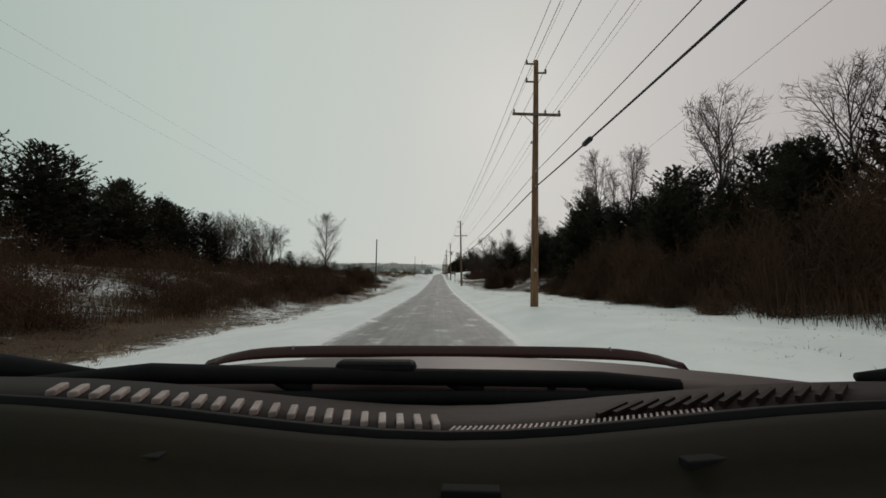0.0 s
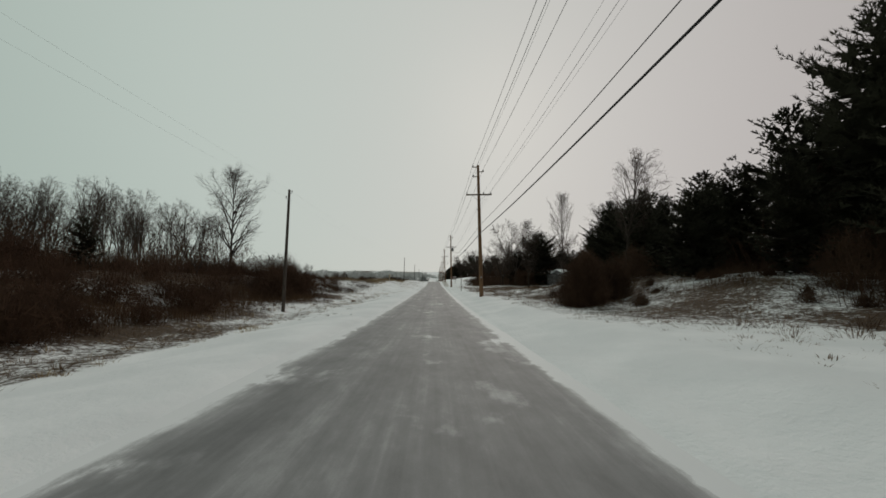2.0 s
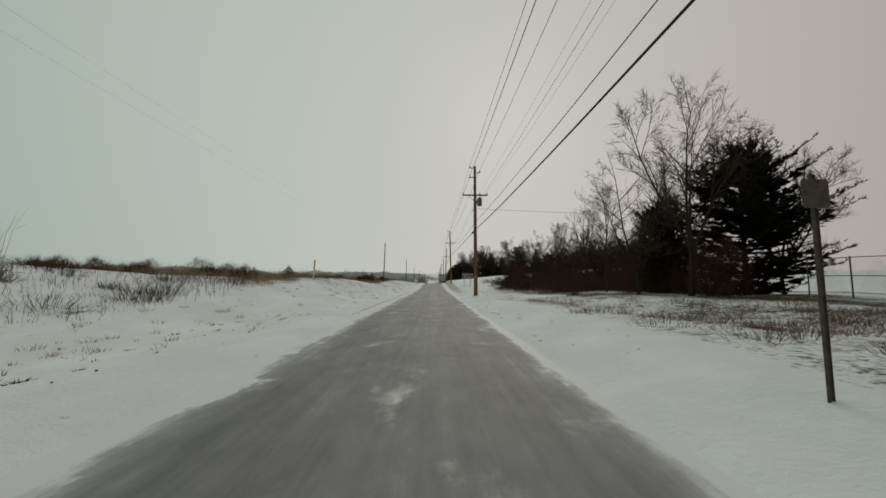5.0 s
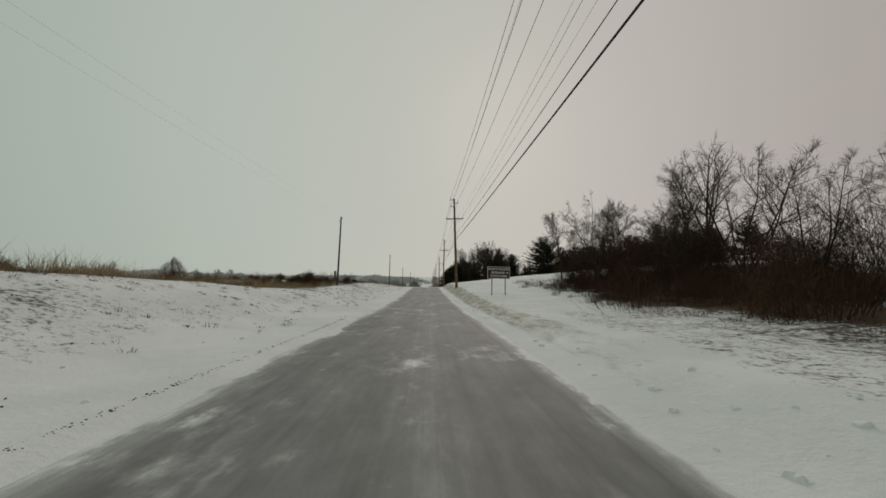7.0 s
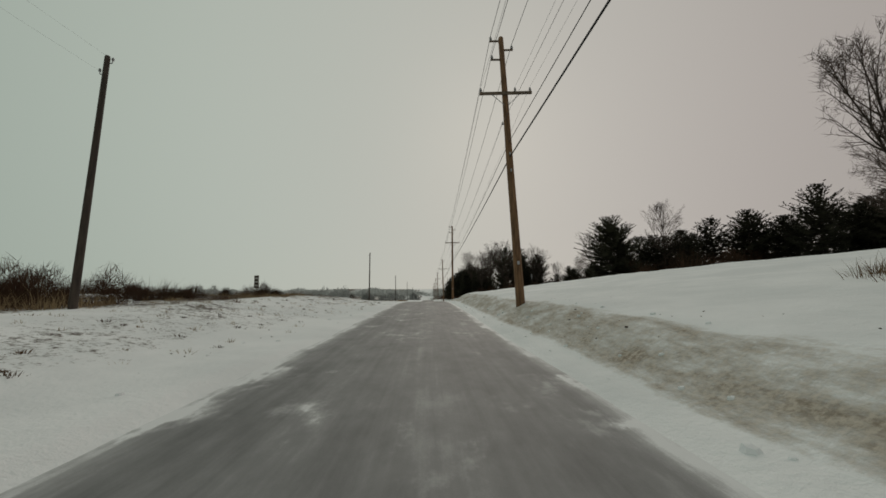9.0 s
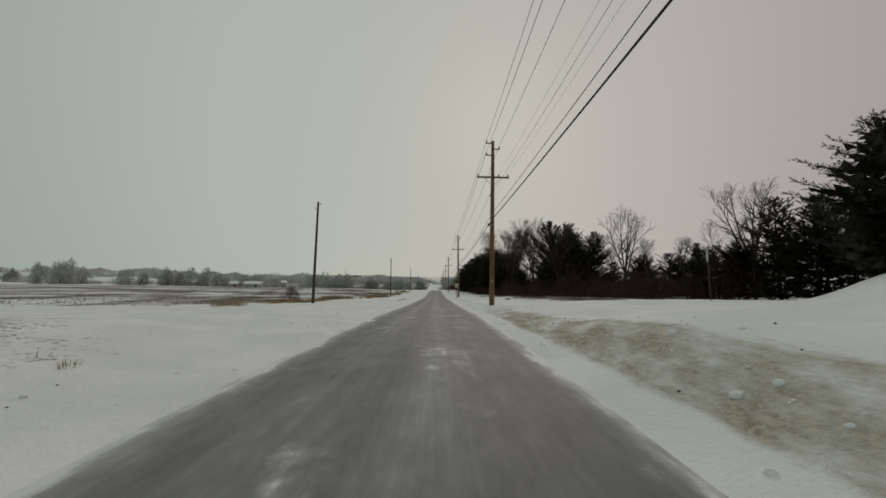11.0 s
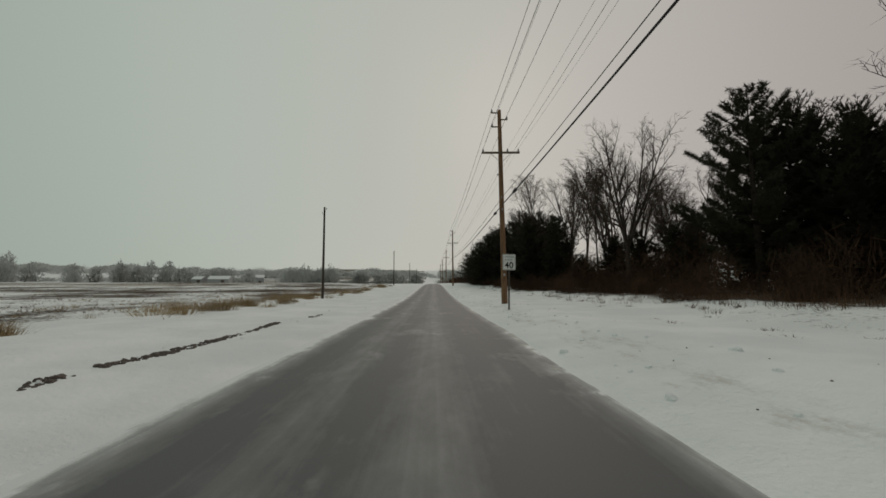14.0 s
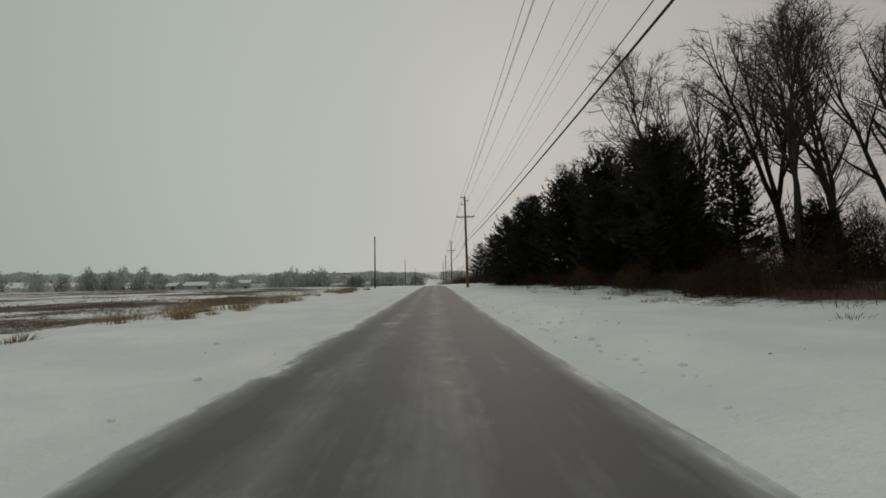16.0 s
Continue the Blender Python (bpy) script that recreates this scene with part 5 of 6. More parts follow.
# the grey of these far domes is haze put into their base colour
grove("far_woods", M_FAR_HAZE, "rounded bare woods beyond the fields, with haze painted into their colour", [
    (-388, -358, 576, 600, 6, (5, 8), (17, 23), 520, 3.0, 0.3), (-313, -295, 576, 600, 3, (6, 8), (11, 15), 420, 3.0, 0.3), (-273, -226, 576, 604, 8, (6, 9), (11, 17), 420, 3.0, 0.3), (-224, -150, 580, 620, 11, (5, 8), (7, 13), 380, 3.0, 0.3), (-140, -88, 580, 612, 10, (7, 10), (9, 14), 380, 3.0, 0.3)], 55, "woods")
grove("far_woods", M_FAR_HAZE, "rounded bare woods beyond the fields, with haze painted into their colour", [
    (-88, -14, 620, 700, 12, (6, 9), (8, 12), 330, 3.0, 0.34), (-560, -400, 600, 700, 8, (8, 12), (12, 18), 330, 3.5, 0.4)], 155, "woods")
grove("far_woods", M_HAZE, "pale woods on the far hills, haze painted into their colour", [
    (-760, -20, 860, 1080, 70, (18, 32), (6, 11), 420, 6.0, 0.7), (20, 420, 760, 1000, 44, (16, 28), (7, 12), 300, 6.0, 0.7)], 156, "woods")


# ---- ploughed clods along the verge ----
def clods(name, mat, label, x0, x1, y0, y1, cnt, lo, hi, seed):
    """Small broken lumps lying on the verge, thickest towards the road."""
    rng = random.Random(seed)
    V, F = [], []
    for _ in range(cnt):
        x = x0 + (x1 - x0) * rng.random() ** 1.4
        y = rng.uniform(y0, y1)
        r = rng.uniform(lo, hi) * rng.uniform(0.4, 1)
        z = on_ground(x, y) - 0.25 * r
        i = len(V)
        n = 7
        rad = [rng.uniform(0.75, 1.2) * r for k in range(n)]
        for share, up in ((1.05, -0.3), (1.0, 0.25), (0.72, 0.62)):
            for k in range(n):
                w = 2 * math.pi * k / n
                V.append((x + rad[k] * share * math.cos(w), y + rad[k] * share * math.sin(w), z + r * (up + rng.uniform(-0.22, 0.3))))
        V.append((x, y, z + r * 0.8))
        for q in range(2):
            for k in range(n):
                a, b = i + q * n + k, i + q * n + (k + 1) % n
                F.append((a, b, b + n, a + n))
        for k in range(n):
            F.append((i + 2 * n + k, i + 2 * n + (k + 1) % n, i + 3 * n))
    tagged(new(name, mesh(name, V, F, mat)), label, "snow", kind="stuff")


clods("snow_clods", M_SNOWCAP, "broken lumps of ploughed snow along the road's edge", 2.5, 4.6, 100, 335, 700, 0.03, 0.1, 3)
clods("snow_clods", M_SNOWCAP, "broken lumps of ploughed snow across the road", -5.5, -3.2, 60, 330, 300, 0.03, 0.08, 4)
clods("gravel_clods", M_POST, "dark crumbs of gravel and turf thrown onto the verge", 3.0, 5.6, 140, 330, 350, 0.012, 0.03, 5)
clods("gravel_clods", M_POST, "dark crumbs of turf thrown onto the bank", -4.6, -10.5, 60, 206, 400, 0.012, 0.035, 6)
clods("turf_crumbs", M_POST, "dark torn turf along the ploughed edge of the road", -3.44, -3.34, 110, 146, 1000, 0.006, 0.018, 7)
for y0, y1, cnt in ((251.4, 252.8, 60), (254.6, 255.4, 30), (255.8, 262.8, 420), (266, 267.5, 40)):
    clods("turf_crumbs", M_POST, "dark line of turf scraped up by the plough through the snow", -5.2, -4.98, y0, y1, cnt, 0.03, 0.08, int(y0))


# ---- signs ----
def lettering(text, size, parent, at, mat, depth=0.003):
    """Raised letters in the built-in font, centred at 'at', facing the coming car."""
    cu = bpy.data.curves.new("lettering", "FONT")
    cu.body, cu.size, cu.extrude, cu.align_x, cu.align_y, cu.offset = text, size, depth, "CENTER", "CENTER", 0.004
    tmp = bpy.data.objects.new("lettering", cu)
    me = bpy.data.meshes.new_from_object(tmp)
    bpy.data.objects.remove(tmp)
    me.materials.clear()
    me.materials.append(mat)
    return part("lettering", me, parent, "", pose(*at, 90, 0, 0))


def channel_post(parent, x, z0, z1, mat=M_POST):
    V = [(x - 0.04, 0.02, z0), (x - 0.025, 0.0, z0), (x - 0.02, 0.035, z0), (x + 0.02, 0.035, z0), (x + 0.025, 0.0, z0), (x + 0.04, 0.02, z0)]
    V = V + [(a, b, z1) for a, b, c in V]
    F = [(i, i + 1, i + 7, i + 6) for i in range(5)] + [(5, 0, 6, 11), (0, 5, 4, 3, 2, 1), (6, 7, 8, 9, 10, 11)]
    return part("post", mesh("post", V, F, mat), parent)


def rounded_board(name, w, h, t, mat, at, corner=0.05):
    bm = bmesh.new()
    bmesh.ops.create_cube(bm, size=1)
    bmesh.ops.scale(bm, vec=(w, t, h), verts=bm.verts)
    ed = [e for e in bm.edges if abs(e.verts[0].co.y - e.verts[1].co.y) > t * 0.5]
    bmesh.ops.bevel(bm, geom=ed, offset=corner, segments=4, affect="EDGES", profile=0.5)
    bmesh.ops.translate(bm, vec=at, verts=bm.verts)
    return from_bm(name, bm, mat)


park = tagged(new("park_sign"), "brown park sign with white lettering on two posts in the snow", "sign")
park.matrix_basis = pose(5.73, 161.1, on_ground(5.73, 161.1) - 0.26, 0, 0.6, 3)
for s in (-0.55, 0.55):
    part("post", box("post", (0.065, 0.065, 3.0), M_POST, (s, 0.05, 1.0), 0.006), park)
part("border", rounded_board("border", 1.86, 0.98, 0.02, M_SIGN_WHITE, (0, -0.003, 2.08), 0.06), park, "white edge of the board")
part("board", rounded_board("board", 1.79, 0.91, 0.03, M_SIGN_BROWN, (0, -0.005, 2.08), 0.05), park, "brown board")
for txt, z in (("NORTH SHORE", 2.36), ("MORAINE", 2.08), ("STATE PARK", 1.80)):
    lettering(txt, 0.25, park, (-0.06 if txt == "MORAINE" else 0, -0.022, z), M_SIGN_WHITE)
part("arrow", mesh("arrow", [(0.6, -0.024, 2.05), (0.7, -0.024, 2.05), (0.7, -0.024, 2.0), (0.8, -0.024, 2.08), (0.7, -0.024, 2.16), (0.7, -0.024, 2.11), (0.6, -0.024, 2.11)], [(0, 1, 2, 3, 4, 5, 6)], M_SIGN_WHITE), park)

limit = tagged(new("speed_limit_sign"), "white speed limit sign reading 40 on a dark steel post", "sign")
limit.matrix_basis = pose(3.55, 267.9, on_ground(3.55, 267.9), 0, 1.0, -4)
channel_post(limit, 0, -0.4, 2.6)
part("panel", rounded_board("panel", 0.61, 0.76, 0.006, M_SIGN_WHITE, (0, -0.006, 2.25), 0.05), limit)
for dx, dz, w, h in ((0, 0.355, 0.55, 0.012), (0, -0.355, 0.55, 0.012), (-0.28, 0, 0.012, 0.68), (0.28, 0, 0.012, 0.68)):
    part("edge_line", box("edge_line", (w, 0.003, h), M_INK, (dx, -0.011, 2.25 + dz)), limit)
for z, ws in ((2.5, (0.07, 0.07, 0.06, 0.06, 0.07)), (2.36, (0.06, 0.03, 0.08, 0.03, 0.07))):
    x = -0.2
    for w in ws:
        part("word_bar", box("word_bar", (w, 0.003, 0.07), M_ALU, (x + w / 2, -0.011, z)), limit)
        x += w + 0.022
lettering("40", 0.42, limit, (0, -0.012, 2.09), M_INK)

stop = tagged(new("stop_sign"), "grey back of an octagonal road sign on a steel post", "sign")
stop.matrix_basis = pose(15.2, 220.5, on_ground(15.2, 220.5), 0, 0, 62)
channel_post(stop, 0, -0.3, 2.9)
bm = bmesh.new()
bmesh.ops.create_circle(bm, cap_ends=True, segments=8, radius=0.405)
bmesh.ops.rotate(bm, cent=(0, 0, 0), matrix=Matrix.Rotation(radians(22.5), 3, "Z"), verts=bm.verts)
g = bmesh.ops.extrude_face_region(bm, geom=bm.faces[:])
bmesh.ops.translate(bm, vec=(0, 0, 0.006), verts=[v for v in g["geom"] if isinstance(v, bmesh.types.BMVert)])
bmesh.ops.transform(bm, matrix=pose(0, 0.05, 2.55, 90, 0, 0), verts=bm.verts)
part("panel", from_bm("panel", bm, M_ALU), stop)

small = tagged(new("small_road_sign"), "small dark road sign on a thin post at the verge", "sign")
small.matrix_basis = pose(3.85, 97.5, on_ground(3.85, 97.5), 0, 0, 3)
channel_post(small, 0, -0.3, 2.25)
part("panel", rounded_board("panel", 0.3, 0.3, 0.006, M_POST, (0, -0.006, 2.05), 0.03), small)

post = tagged(new("marker_post"), "plastic marker post, yellow above and white below, on the bank", "marker post")
post.matrix_basis = pose(-10.0, 125.8, on_ground(-10.0, 125.8), 0, 3, 0)
part("post", lathe("post", [(0.045, -0.2), (0.045, 0.85)], M_SIGN_WHITE, 10), post, "white lower post")
part("sleeve", lathe("sleeve", [(0.055, 0.85), (0.058, 0.87), (0.058, 1.62), (0.03, 1.68)], M_YELLOW, 10), post, "yellow upper sleeve")

board = tagged(new("marker_board"), "narrow dark marker board with pale bars on a post", "sign")
board.matrix_basis = pose(-18.2, 206.4, on_ground(-18.2, 206.4), 0, -1, 5)
top = 5.75 - on_ground(-18.2, 206.4)
part("post", box("post", (0.07, 0.07, top + 0.2), M_POST, (0, 0, top / 2 - 0.15), 0.006), board)
part("panel", rounded_board("panel", 0.46, 1.35, 0.02, M_POST, (0, -0.045, top - 0.68), 0.02), board)
for z in (0.3, 0.68, 1.06):
    part("bar", box("bar", (0.28, 0.004, 0.12), M_SIGN_WHITE, (0, -0.058, top - z)), board)

# ---- fenced yard with a shelter ----
fence = tagged(new("chain_link_fence"), "grey chain-link fence with steel posts and rails round a yard", "fence")
fa, fb = Vector((17.2, 88)), Vector((22.0, 116))
nposts = 11
prev = None
for i in range(nposts):
    q = fa.lerp(fb, i / (nposts - 1))
    z = on_ground(q.x, q.y)
    part("post", rod("post", [(q.x, q.y, z - 0.2), (q.x, q.y, z + 2.15)], 0.038 if i % 4 else 0.055, M_FENCE, 8), fence)
    if prev:
        for dz in (2.1, 1.15):
            part("rail", rod("rail", [(prev[0], prev[1], prev[2] + dz), (q.x, q.y, z + dz)], 0.024, M_FENCE, 6), fence)
        V, F = [], []
        n = 26
        for k in range(n):
            for sgn in (0, 1):
                t0_, t1_ = k / n, min(max((k + (1 if sgn else -1) * 12) / n, 0), 1)
                a = Vector(prev).lerp(Vector((q.x, q.y, z)), t0_)
                b = Vector(prev).lerp(Vector((q.x, q.y, z)), t1_)
                full = abs(t1_ - t0_) * n / 12
                tube([(a.x, a.y, a.z + 0.05), (b.x, b.y, b.z + 0.05 + 2.0 * full)], [0.003, 0.003], 3, V, F, cap=False)
        part("netting", mesh("netting", V, F, M_FENCE), fence, "wire netting")
    prev = (q.x, q.y, z)

shelter = tagged(new("open_shelter"), "small open shelter with a snow-covered gable roof on grey posts", "shelter")
sx, sy = 23.8, 110.5
shelter.matrix_basis = pose(sx, sy, on_ground(sx, sy), 0, 0, 18)
for x in (-1.7, 1.7):
    for y in (-1.2, 1.2):
        part("post", box("post", (0.14, 0.14, 2.5), M_FENCE, (x, y, 1.2), 0.012), shelter)
for s in (-1, 1):
    rr = Matrix.Rotation(radians(20 * s), 4, "X")
    part("roof_panel", box("roof_panel", (4.2, 1.75, 0.08), M_ALU, (0, -s * 0.8, 2.62), 0.01, rr @ Matrix.Identity(4)), shelter)
    part("snow_cover", box("snow_cover", (4.24, 1.72, 0.12), M_SNOWCAP, (0, -s * 0.79, 2.73), 0.04, rr), shelter, "layer of snow on the roof")
part("beam", box("beam", (3.9, 0.12, 0.2), M_ALU, (0, -1.25, 2.38), 0.01), shelter)
part("beam", box("beam", (3.9, 0.12, 0.2), M_ALU, (0, 1.25, 2.38), 0.01), shelter)
part("notice", rounded_board("notice", 0.45, 0.6, 0.02, M_SIGN_WHITE, (0.4, -1.32, 1.7), 0.02), shelter, "white notice hung in the shelter")
part("mast", rod("mast", [(-1.9, -1.4, -0.2), (-1.9, -1.4, 4.6)], 0.05, M_POST, 8), shelter)
for x, y, w, h, r in ((25.5, 105.5, 1.3, 1.1, 10), (22.5, 103.5, 0.9, 0.8, -20), (27.5, 101, 1.6, 0.9, 35)):
    unit = tagged(new("equipment_cabinet"), "low green equipment cabinet capped with snow behind the fence", "cabinet", "cabinets in the yard")
    unit.matrix_basis = pose(x, y, on_ground(x, y), 0, 0, r)
    part("body", box("body", (w, 0.8, h), M_GREEN, (0, 0, h / 2 - 0.02), 0.03), unit)
    part("door", box("door", (w * 0.8, 0.02, h * 0.75), M_GREEN, (0, -0.412, h / 2), 0.006), unit)
    part("snow_cap", box("snow_cap", (w * 1.02, 0.82, 0.14), M_SNOWCAP, (0, 0, h + 0.05), 0.05), unit)

# ---- far farm buildings ----
for x, y, w, d, h, r in ((-170, 562, 15, 8, 3.2, 8), (-187, 563, 8, 7, 3.0, -6), (-176, 640, 12, 9, 5.5, 20)):
    barn = tagged(new("barn"), "low grey farm building with a snow-covered roof beyond the field", "barn", "far farm buildings")
    barn.matrix_basis = pose(x, y, on_ground(x, y) - 0.1, 0, 0, r)
    part("walls", mesh("walls", [(-w / 2, -d / 2, -0.6), (w / 2, -d / 2, -0.6), (w / 2, d / 2, -0.6), (-w / 2, d / 2, -0.6), (-w / 2, -d / 2, h), (w / 2, -d / 2, h), (w / 2, d / 2, h), (-w / 2, d / 2, h), (-w / 2, 0, h + d * 0.28), (w / 2, 0, h + d * 0.28)], [(0, 1, 5, 4), (2, 3, 7, 6), (1, 2, 6, 9, 5), (3, 0, 4, 8, 7)], M_ALU), barn)
    for s in (-1, 1):
        part("roof_slope", mesh("roof_slope", [(q * (w / 2 + 0.4), s * e, z + t) for t in (0.02, 0.3) for q, e, z in ((-1, d / 2 + 0.5, h - 0.28), (1, d / 2 + 0.5, h - 0.28), (1, 0, h + d * 0.28), (-1, 0, h + d * 0.28))], [(0, 1, 2, 3), (4, 5, 6, 7), (0, 1, 5, 4), (1, 2, 6, 5), (3, 0, 4, 7)], M_SNOWCAP), barn, "roof slope under snow")
    part("door", box("door", (2.6, 0.08, 2.4), M_POST, (w * 0.2, -d / 2 - 0.04, 1.1)), barn)


# ---- the car at the start of the way ----
car = tagged(new("car"), "old maroon car with dusty bonnet, wipers and dark dashboard", "car")
CY = 4.70
car.matrix_basis = pose(0, CY, float(road_z(CY)) + 0.012, 0, 0, -0.9)


def sheet(name, mat, rows, parent, label="", thick=0.02, smooth=True):
    """A curved panel through rows of points, with thickness below."""
    bm = bmesh.new()
    grid = [[bm.verts.new(p) for p in r] for r in rows]
    for a, b in zip(grid, grid[1:]):
        for i in range(len(a) - 1):
            bm.faces.new((a[i], a[i + 1], b[i + 1], b[i]))
    bmesh.ops.recalc_face_normals(bm, faces=bm.faces)
    bmesh.ops.solidify(bm, geom=bm.faces[:], thickness=thick)
    return part(name, from_bm(name, bm, mat, smooth), parent, label)


def arch(width, y, z, drop_, bow=0.0, n=25, power=2.2):
    """A row of points across the car: height z in the middle, falling by drop_ at the sides."""
    return [(width * t, y - bow * abs(t) ** 2, z - drop_ * abs(t) ** power) for t in [-1 + 2 * i / (n - 1) for i in range(n)]]


def smile(y, z, bow, up=0.052, n=33):
    """A row across the car that curves back and up towards the sides, as the foot of the windscreen does."""
    return [(0.84 * t, y - bow * t * t, z + up * (1 - math.exp(-(0.84 * t / 0.3) ** 2))) for t in [-1 + 2 * i / (n - 1) for i in range(n)]]


sheet("bonnet", M_MAROON, [arch(0.80, 0.56, 1.288, 0.035, 0.06), arch(0.79, 0.64, 1.288, 0.035, 0.06), arch(0.78, 0.85, 1.262, 0.035, 0.06), arch(0.76, 1.05, 1.228, 0.035, 0.06), arch(0.74, 1.21, 1.196, 0.04, 0.06), arch(0.73, 1.26, 1.15, 0.05, 0.06)], car, "dusty maroon bonnet")
deflector = sheet("wind_deflector", M_DEFLECT, [arch(0.735, 1.225, 1.193, 0.03, 0.03, power=8), arch(0.73, 1.245, 1.214, 0.034, 0.03, power=8), arch(0.725, 1.25, 1.222, 0.045, 0.03, power=8)], car, "dark smoked deflector along the bonnet's edge", 0.006)
for x in (-0.475, 0.515):
    part("clip", box("clip", (0.006, 0.012, 0.032), M_CHROME, (x, 1.236, 1.207), 0.001), deflector)
# front, wings, cabin shell and wheels
sheet("front_panel", M_MAROON, [arch(0.75, 1.27, 1.14, 0.09, 0.1), arch(0.78, 1.36, 0.95, 0.05, 0.12), arch(0.8, 1.38, 0.6, 0.02, 0.12), arch(0.78, 1.33, 0.32, 0.0, 0.1)], car)
for s in (-1, 1):
    sheet("wing", M_MAROON, [[(s * 0.80, 0.38, 1.21), (s * 0.79, 0.75, 1.19), (s * 0.77, 1.12, 1.12), (s * 0.75, 1.18, 1.05)], [(s * 0.875, 0.30, 1.12), (s * 0.875, 0.7, 1.10), (s * 0.86, 1.1, 1.02), (s * 0.8, 1.24, 0.95)], [(s * 0.9, 0.25, 0.85), (s * 0.9, 0.7, 0.85), (s * 0.88, 1.1, 0.82), (s * 0.81, 1.27, 0.7)], [(s * 0.89, 0.22, 0.72), (s * 0.89, 0.6, 0.80), (s * 0.87, 1.05, 0.72), (s * 0.8, 1.26, 0.42)]], car)
    sheet("side_panel", M_MAROON, [[(s * 0.84, 0.30, 1.14), (s * 0.86, -1.0, 1.13), (s * 0.86, -2.6, 1.12), (s * 0.84, -3.1, 1.1)], [(s * 0.9, 0.28, 0.8), (s * 0.91, -1.0, 0.8), (s * 0.91, -2.6, 0.8), (s * 0.87, -3.15, 0.8)], [(s * 0.86, 0.25, 0.36), (s * 0.86, -1.0, 0.34), (s * 0.86, -2.6, 0.36), (s * 0.84, -3.1, 0.4)]], car)
    part("windscreen_pillar", rod("windscreen_pillar", [(s * 0.83, 0.22, 1.14), (s * 0.76, -0.25, 1.45), (s * 0.68, -0.62, 1.68)], 0.035, M_BLACK, 8), car)
    for y in (-1.3, -2.4):
        part("door_pillar", rod("door_pillar", [(s * 0.85, y, 1.12), (s * 0.69, y - 0.05, 1.69)], 0.04, M_MAROON, 8), car)
    for y in (0.62, -2.2):
        wheel = part("wheel", lathe("wheel", [(0.2, -0.09), (0.3, -0.1), (0.335, -0.07), (0.335, 0.07), (0.3, 0.1), (0.2, 0.09)], M_RUBBER, 28), car, "black tyre", pose(s * 0.79, y, 0.335, 0, 90, 0))
        part("rim", lathe("rim", [(0.03, -0.07), (0.21, -0.092), (0.205, -0.02), (0.205, 0.02), (0.21, 0.092), (0.03, 0.07)], M_STEEL, 20), wheel)
sheet("roof", M_MAROON, [arch(0.68, -0.62, 1.70, 0.03, 0.05), arch(0.70, -1.4, 1.73, 0.04, 0), arch(0.69, -2.4, 1.72, 0.04, 0), arch(0.66, -2.75, 1.67, 0.04, 0)], car, "", 0.03)
sheet("tailgate", M_MAROON, [arch(0.66, -2.78, 1.66, 0.04, 0), arch(0.8, -3.1, 1.1, 0.0, 0), arch(0.82, -3.15, 0.42, 0.0, 0)], car)
part("underbody", box("underbody", (1.6, 4.0, 0.12), M_BLACK, (0, -0.95, 0.42), 0.03), car)
# dashboard
dash = sheet("dashboard", M_DASH, [smile(0.345, 1.292, 0.19), smile(0.33, 1.306, 0.19), smile(0.30, 1.312, 0.18), smile(0.265, 1.306, 0.17), smile(0.25, 1.302, 0.16, 0.045), smile(0.21, 1.312, 0.15, 0.035), smile(0.1, 1.316, 0.14, 0.02), smile(-0.05, 1.31, 0.13, 0.01), smile(-0.18, 1.27, 0.12, 0), smile(-0.22, 1.0, 0.1, 0)], car, "olive black padded dashboard")
for x, y, w, a in ((-0.30, 0.298, 0.055, 14), (-0.19, 0.272, 0.022, 3), (0.016, 0.256, 0.036, 2), (0.183, 0.277, 0.066, -10)):
    part("demister_slot", box("demister_slot", (w, 0.009, 0.006), M_INK, (x, y - 0.165 * (x / 0.84) ** 2, 1.3056 + 0.047 * (1 - math.exp(-(x / 0.3) ** 2))), 0.001, Matrix.Rotation(radians(-a), 4, "Z")), dash)
# cowl grille with slats between dashboard and bonnet
cowl = sheet("cowl_panel", M_COWL, [smile(0.56, 1.262, 0.12, 0.03), smile(0.45, 1.294, 0.14, 0.045), smile(0.40, 1.297, 0.17, 0.05), smile(0.35, 1.297, 0.19)], car, "maroon cowl panel below the windscreen")


def cowl_z(x):
    return 1.2995 + 0.05 * (1 - math.exp(-(x / 0.3) ** 2))


for k in range(40):
    x = -0.345 + 0.0168 * k
    if x > 0.0:
        break
    part("vent_slat", box("vent_slat", (0.0072, 0.028, 0.006), M_PALE_SLAT, (x, 0.388 - 0.17 * (x / 0.84) ** 2, cowl_z(x)), 0.0015, Matrix.Rotation(radians(8 + 60 * max(-x - 0.05, 0)), 4, "Z")), cowl, "pale grey-pink slat")
for k in range(46):
    x = 0.006 + 0.005 * k
    part("vent_rib", box("vent_rib", (0.0018, 0.016, 0.004), M_PALE_SLAT, (x, 0.366 - 0.17 * (x / 0.84) ** 2, cowl_z(x)), 0.0, Matrix.Rotation(radians(-25), 4, "Z")), cowl)
for k in range(14):
    x = 0.16 + 0.015 * k
    part("vent_slat", box("vent_slat", (0.004, 0.055, 0.005), M_COWL, (x, 0.395 - 0.17 * (x / 0.84) ** 2, cowl_z(x)), 0.0, Matrix.Rotation(radians(-50), 4, "Z")), cowl)
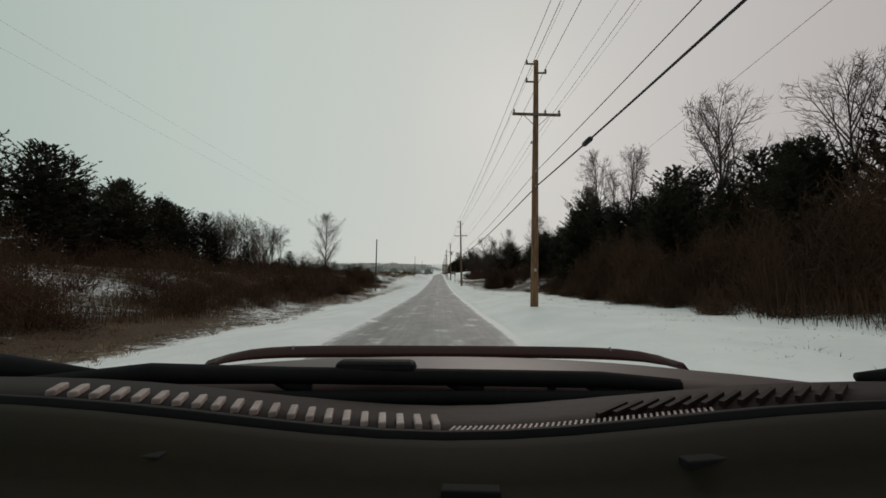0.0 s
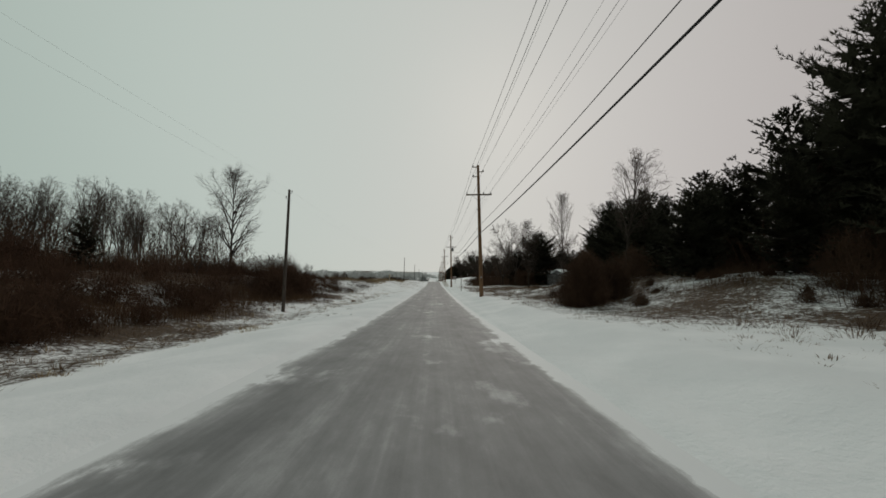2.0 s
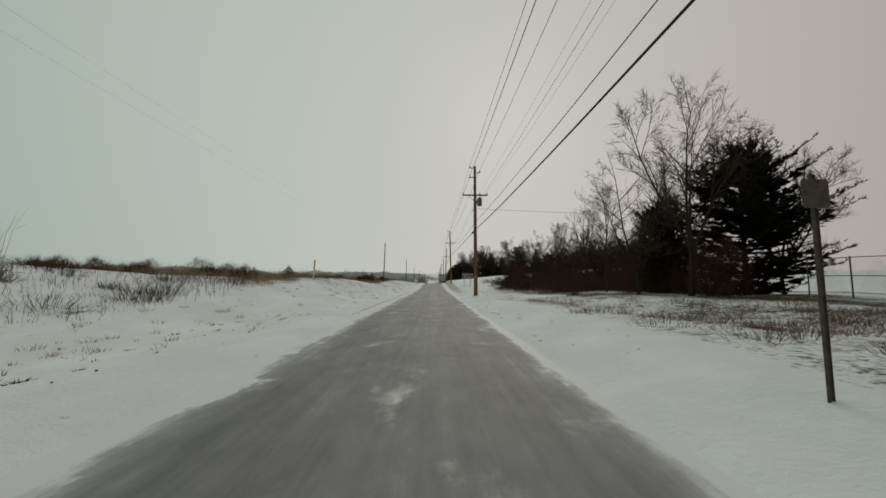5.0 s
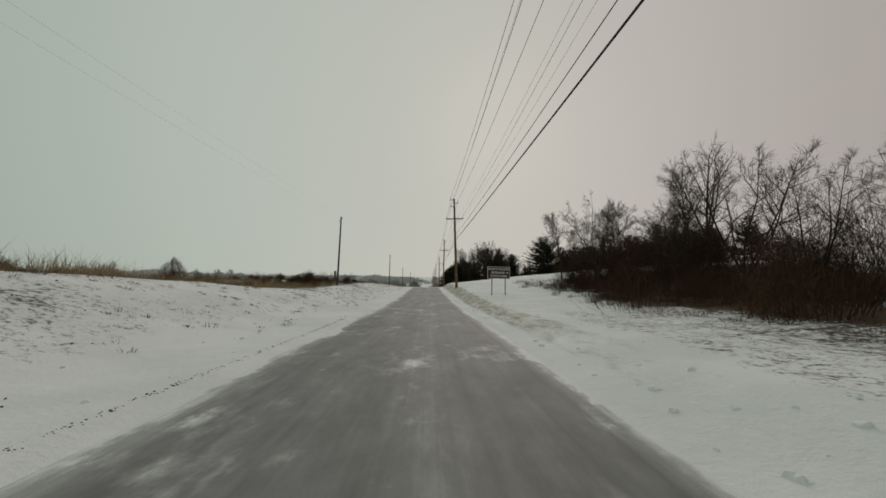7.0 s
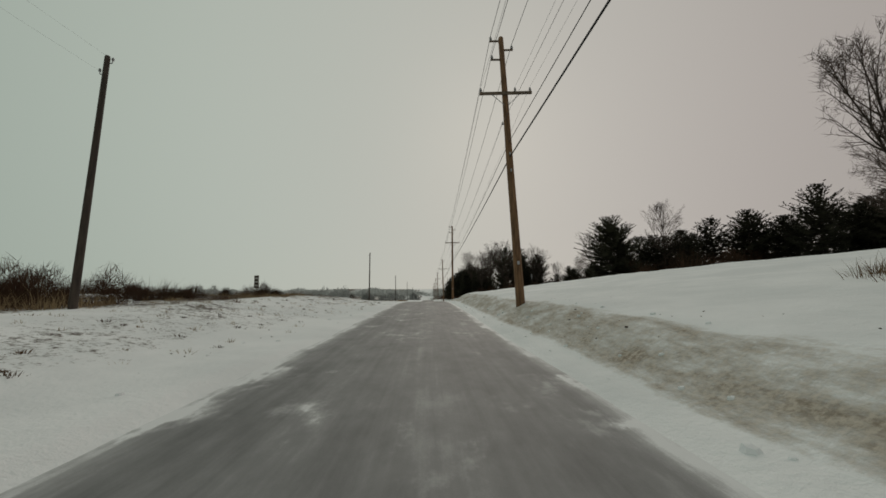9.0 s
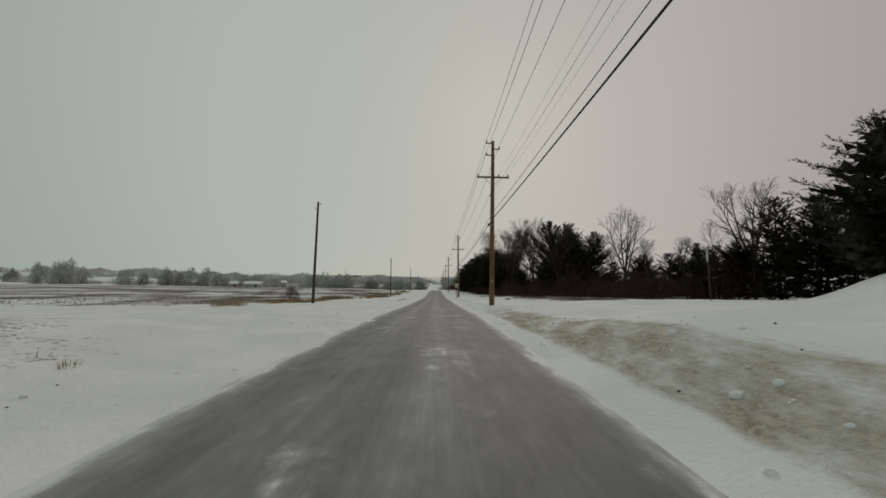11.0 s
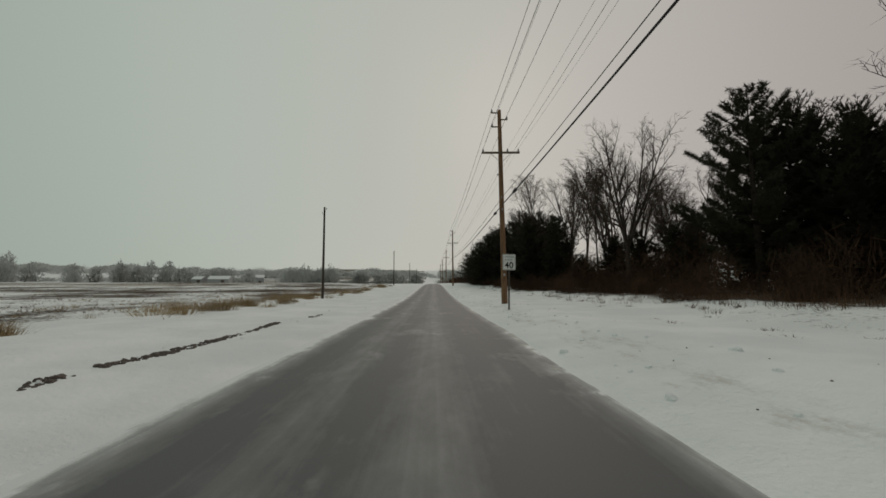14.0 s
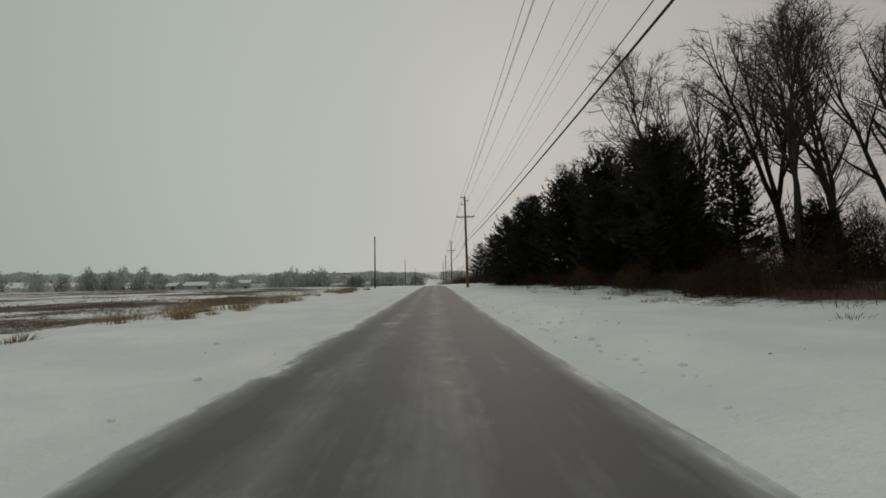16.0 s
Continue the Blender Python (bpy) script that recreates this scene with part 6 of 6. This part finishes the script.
sheet("windscreen_seal", M_BLACK, [smile(0.362, 1.302, 0.19), smile(0.346, 1.306, 0.19)], car, "black rubber seal", 0.012)
# wipers lying on the cowl
for pts, w in (([(-0.46, 0.44, 1.312), (-0.36, 0.49, 1.318), (-0.2, 0.51, 1.312), (0.02, 0.52, 1.308), (0.2, 0.52, 1.306), (0.3, 0.515, 1.3)], 0.011), ([(-0.44, 0.45, 1.290), (-0.3, 0.485, 1.289), (-0.1, 0.5, 1.287), (0.1, 0.505, 1.287), (0.26, 0.505, 1.288), (0.3, 0.5, 1.29)], 0.009)):
    wiper = part("wiper", rod("wiper", pts, [w * 1.3, w * 1.2, w, w, w, w * 0.8], M_BLACK, 8), car, "black wiper arm and blade")
    for p in pts[1:-1]:
        part("yoke", rod("yoke", [(p[0] - 0.03, p[1], p[2] + 0.004), (p[0], p[1], p[2] - 0.012), (p[0] + 0.03, p[1], p[2] - 0.016)], 0.008, M_BLACK, 6), wiper)
part("wiper_bridge", box("wiper_bridge", (0.105, 0.03, 0.02), M_BLACK, (-0.09, 0.525, 1.318), 0.008), car)
part("wiper_pivot", rod("wiper_pivot", [(-0.62, 0.47, 1.318), (-0.56, 0.5, 1.322), (-0.48, 0.5, 1.315), (-0.40, 0.5, 1.308)], [0.02, 0.018, 0.012, 0.007], M_BLACK, 10), car)
part("wiper_pivot", rod("wiper_pivot", [(0.5, 0.49, 1.318), (0.56, 0.48, 1.322), (0.64, 0.46, 1.325)], [0.006, 0.014, 0.022], M_BLACK, 10), car)
part("washer_jet", lathe("washer_jet", [(0.007, -0.01), (0.007, 0.004), (0.004, 0.007)], M_CHROME, 10, (0.148, 0.56, 1.294)), car)
for s in (-1, 1):
    mir = part("door_mirror", box("door_mirror", (0.2, 0.1, 0.14), M_BLACK, (s * 0.98, -0.05, 1.2), 0.03), car)
    part("mirror_arm", rod("mirror_arm", [(s * 0.84, -0.02, 1.14), (s * 0.93, -0.05, 1.17)], 0.02, M_BLACK, 8), mir)
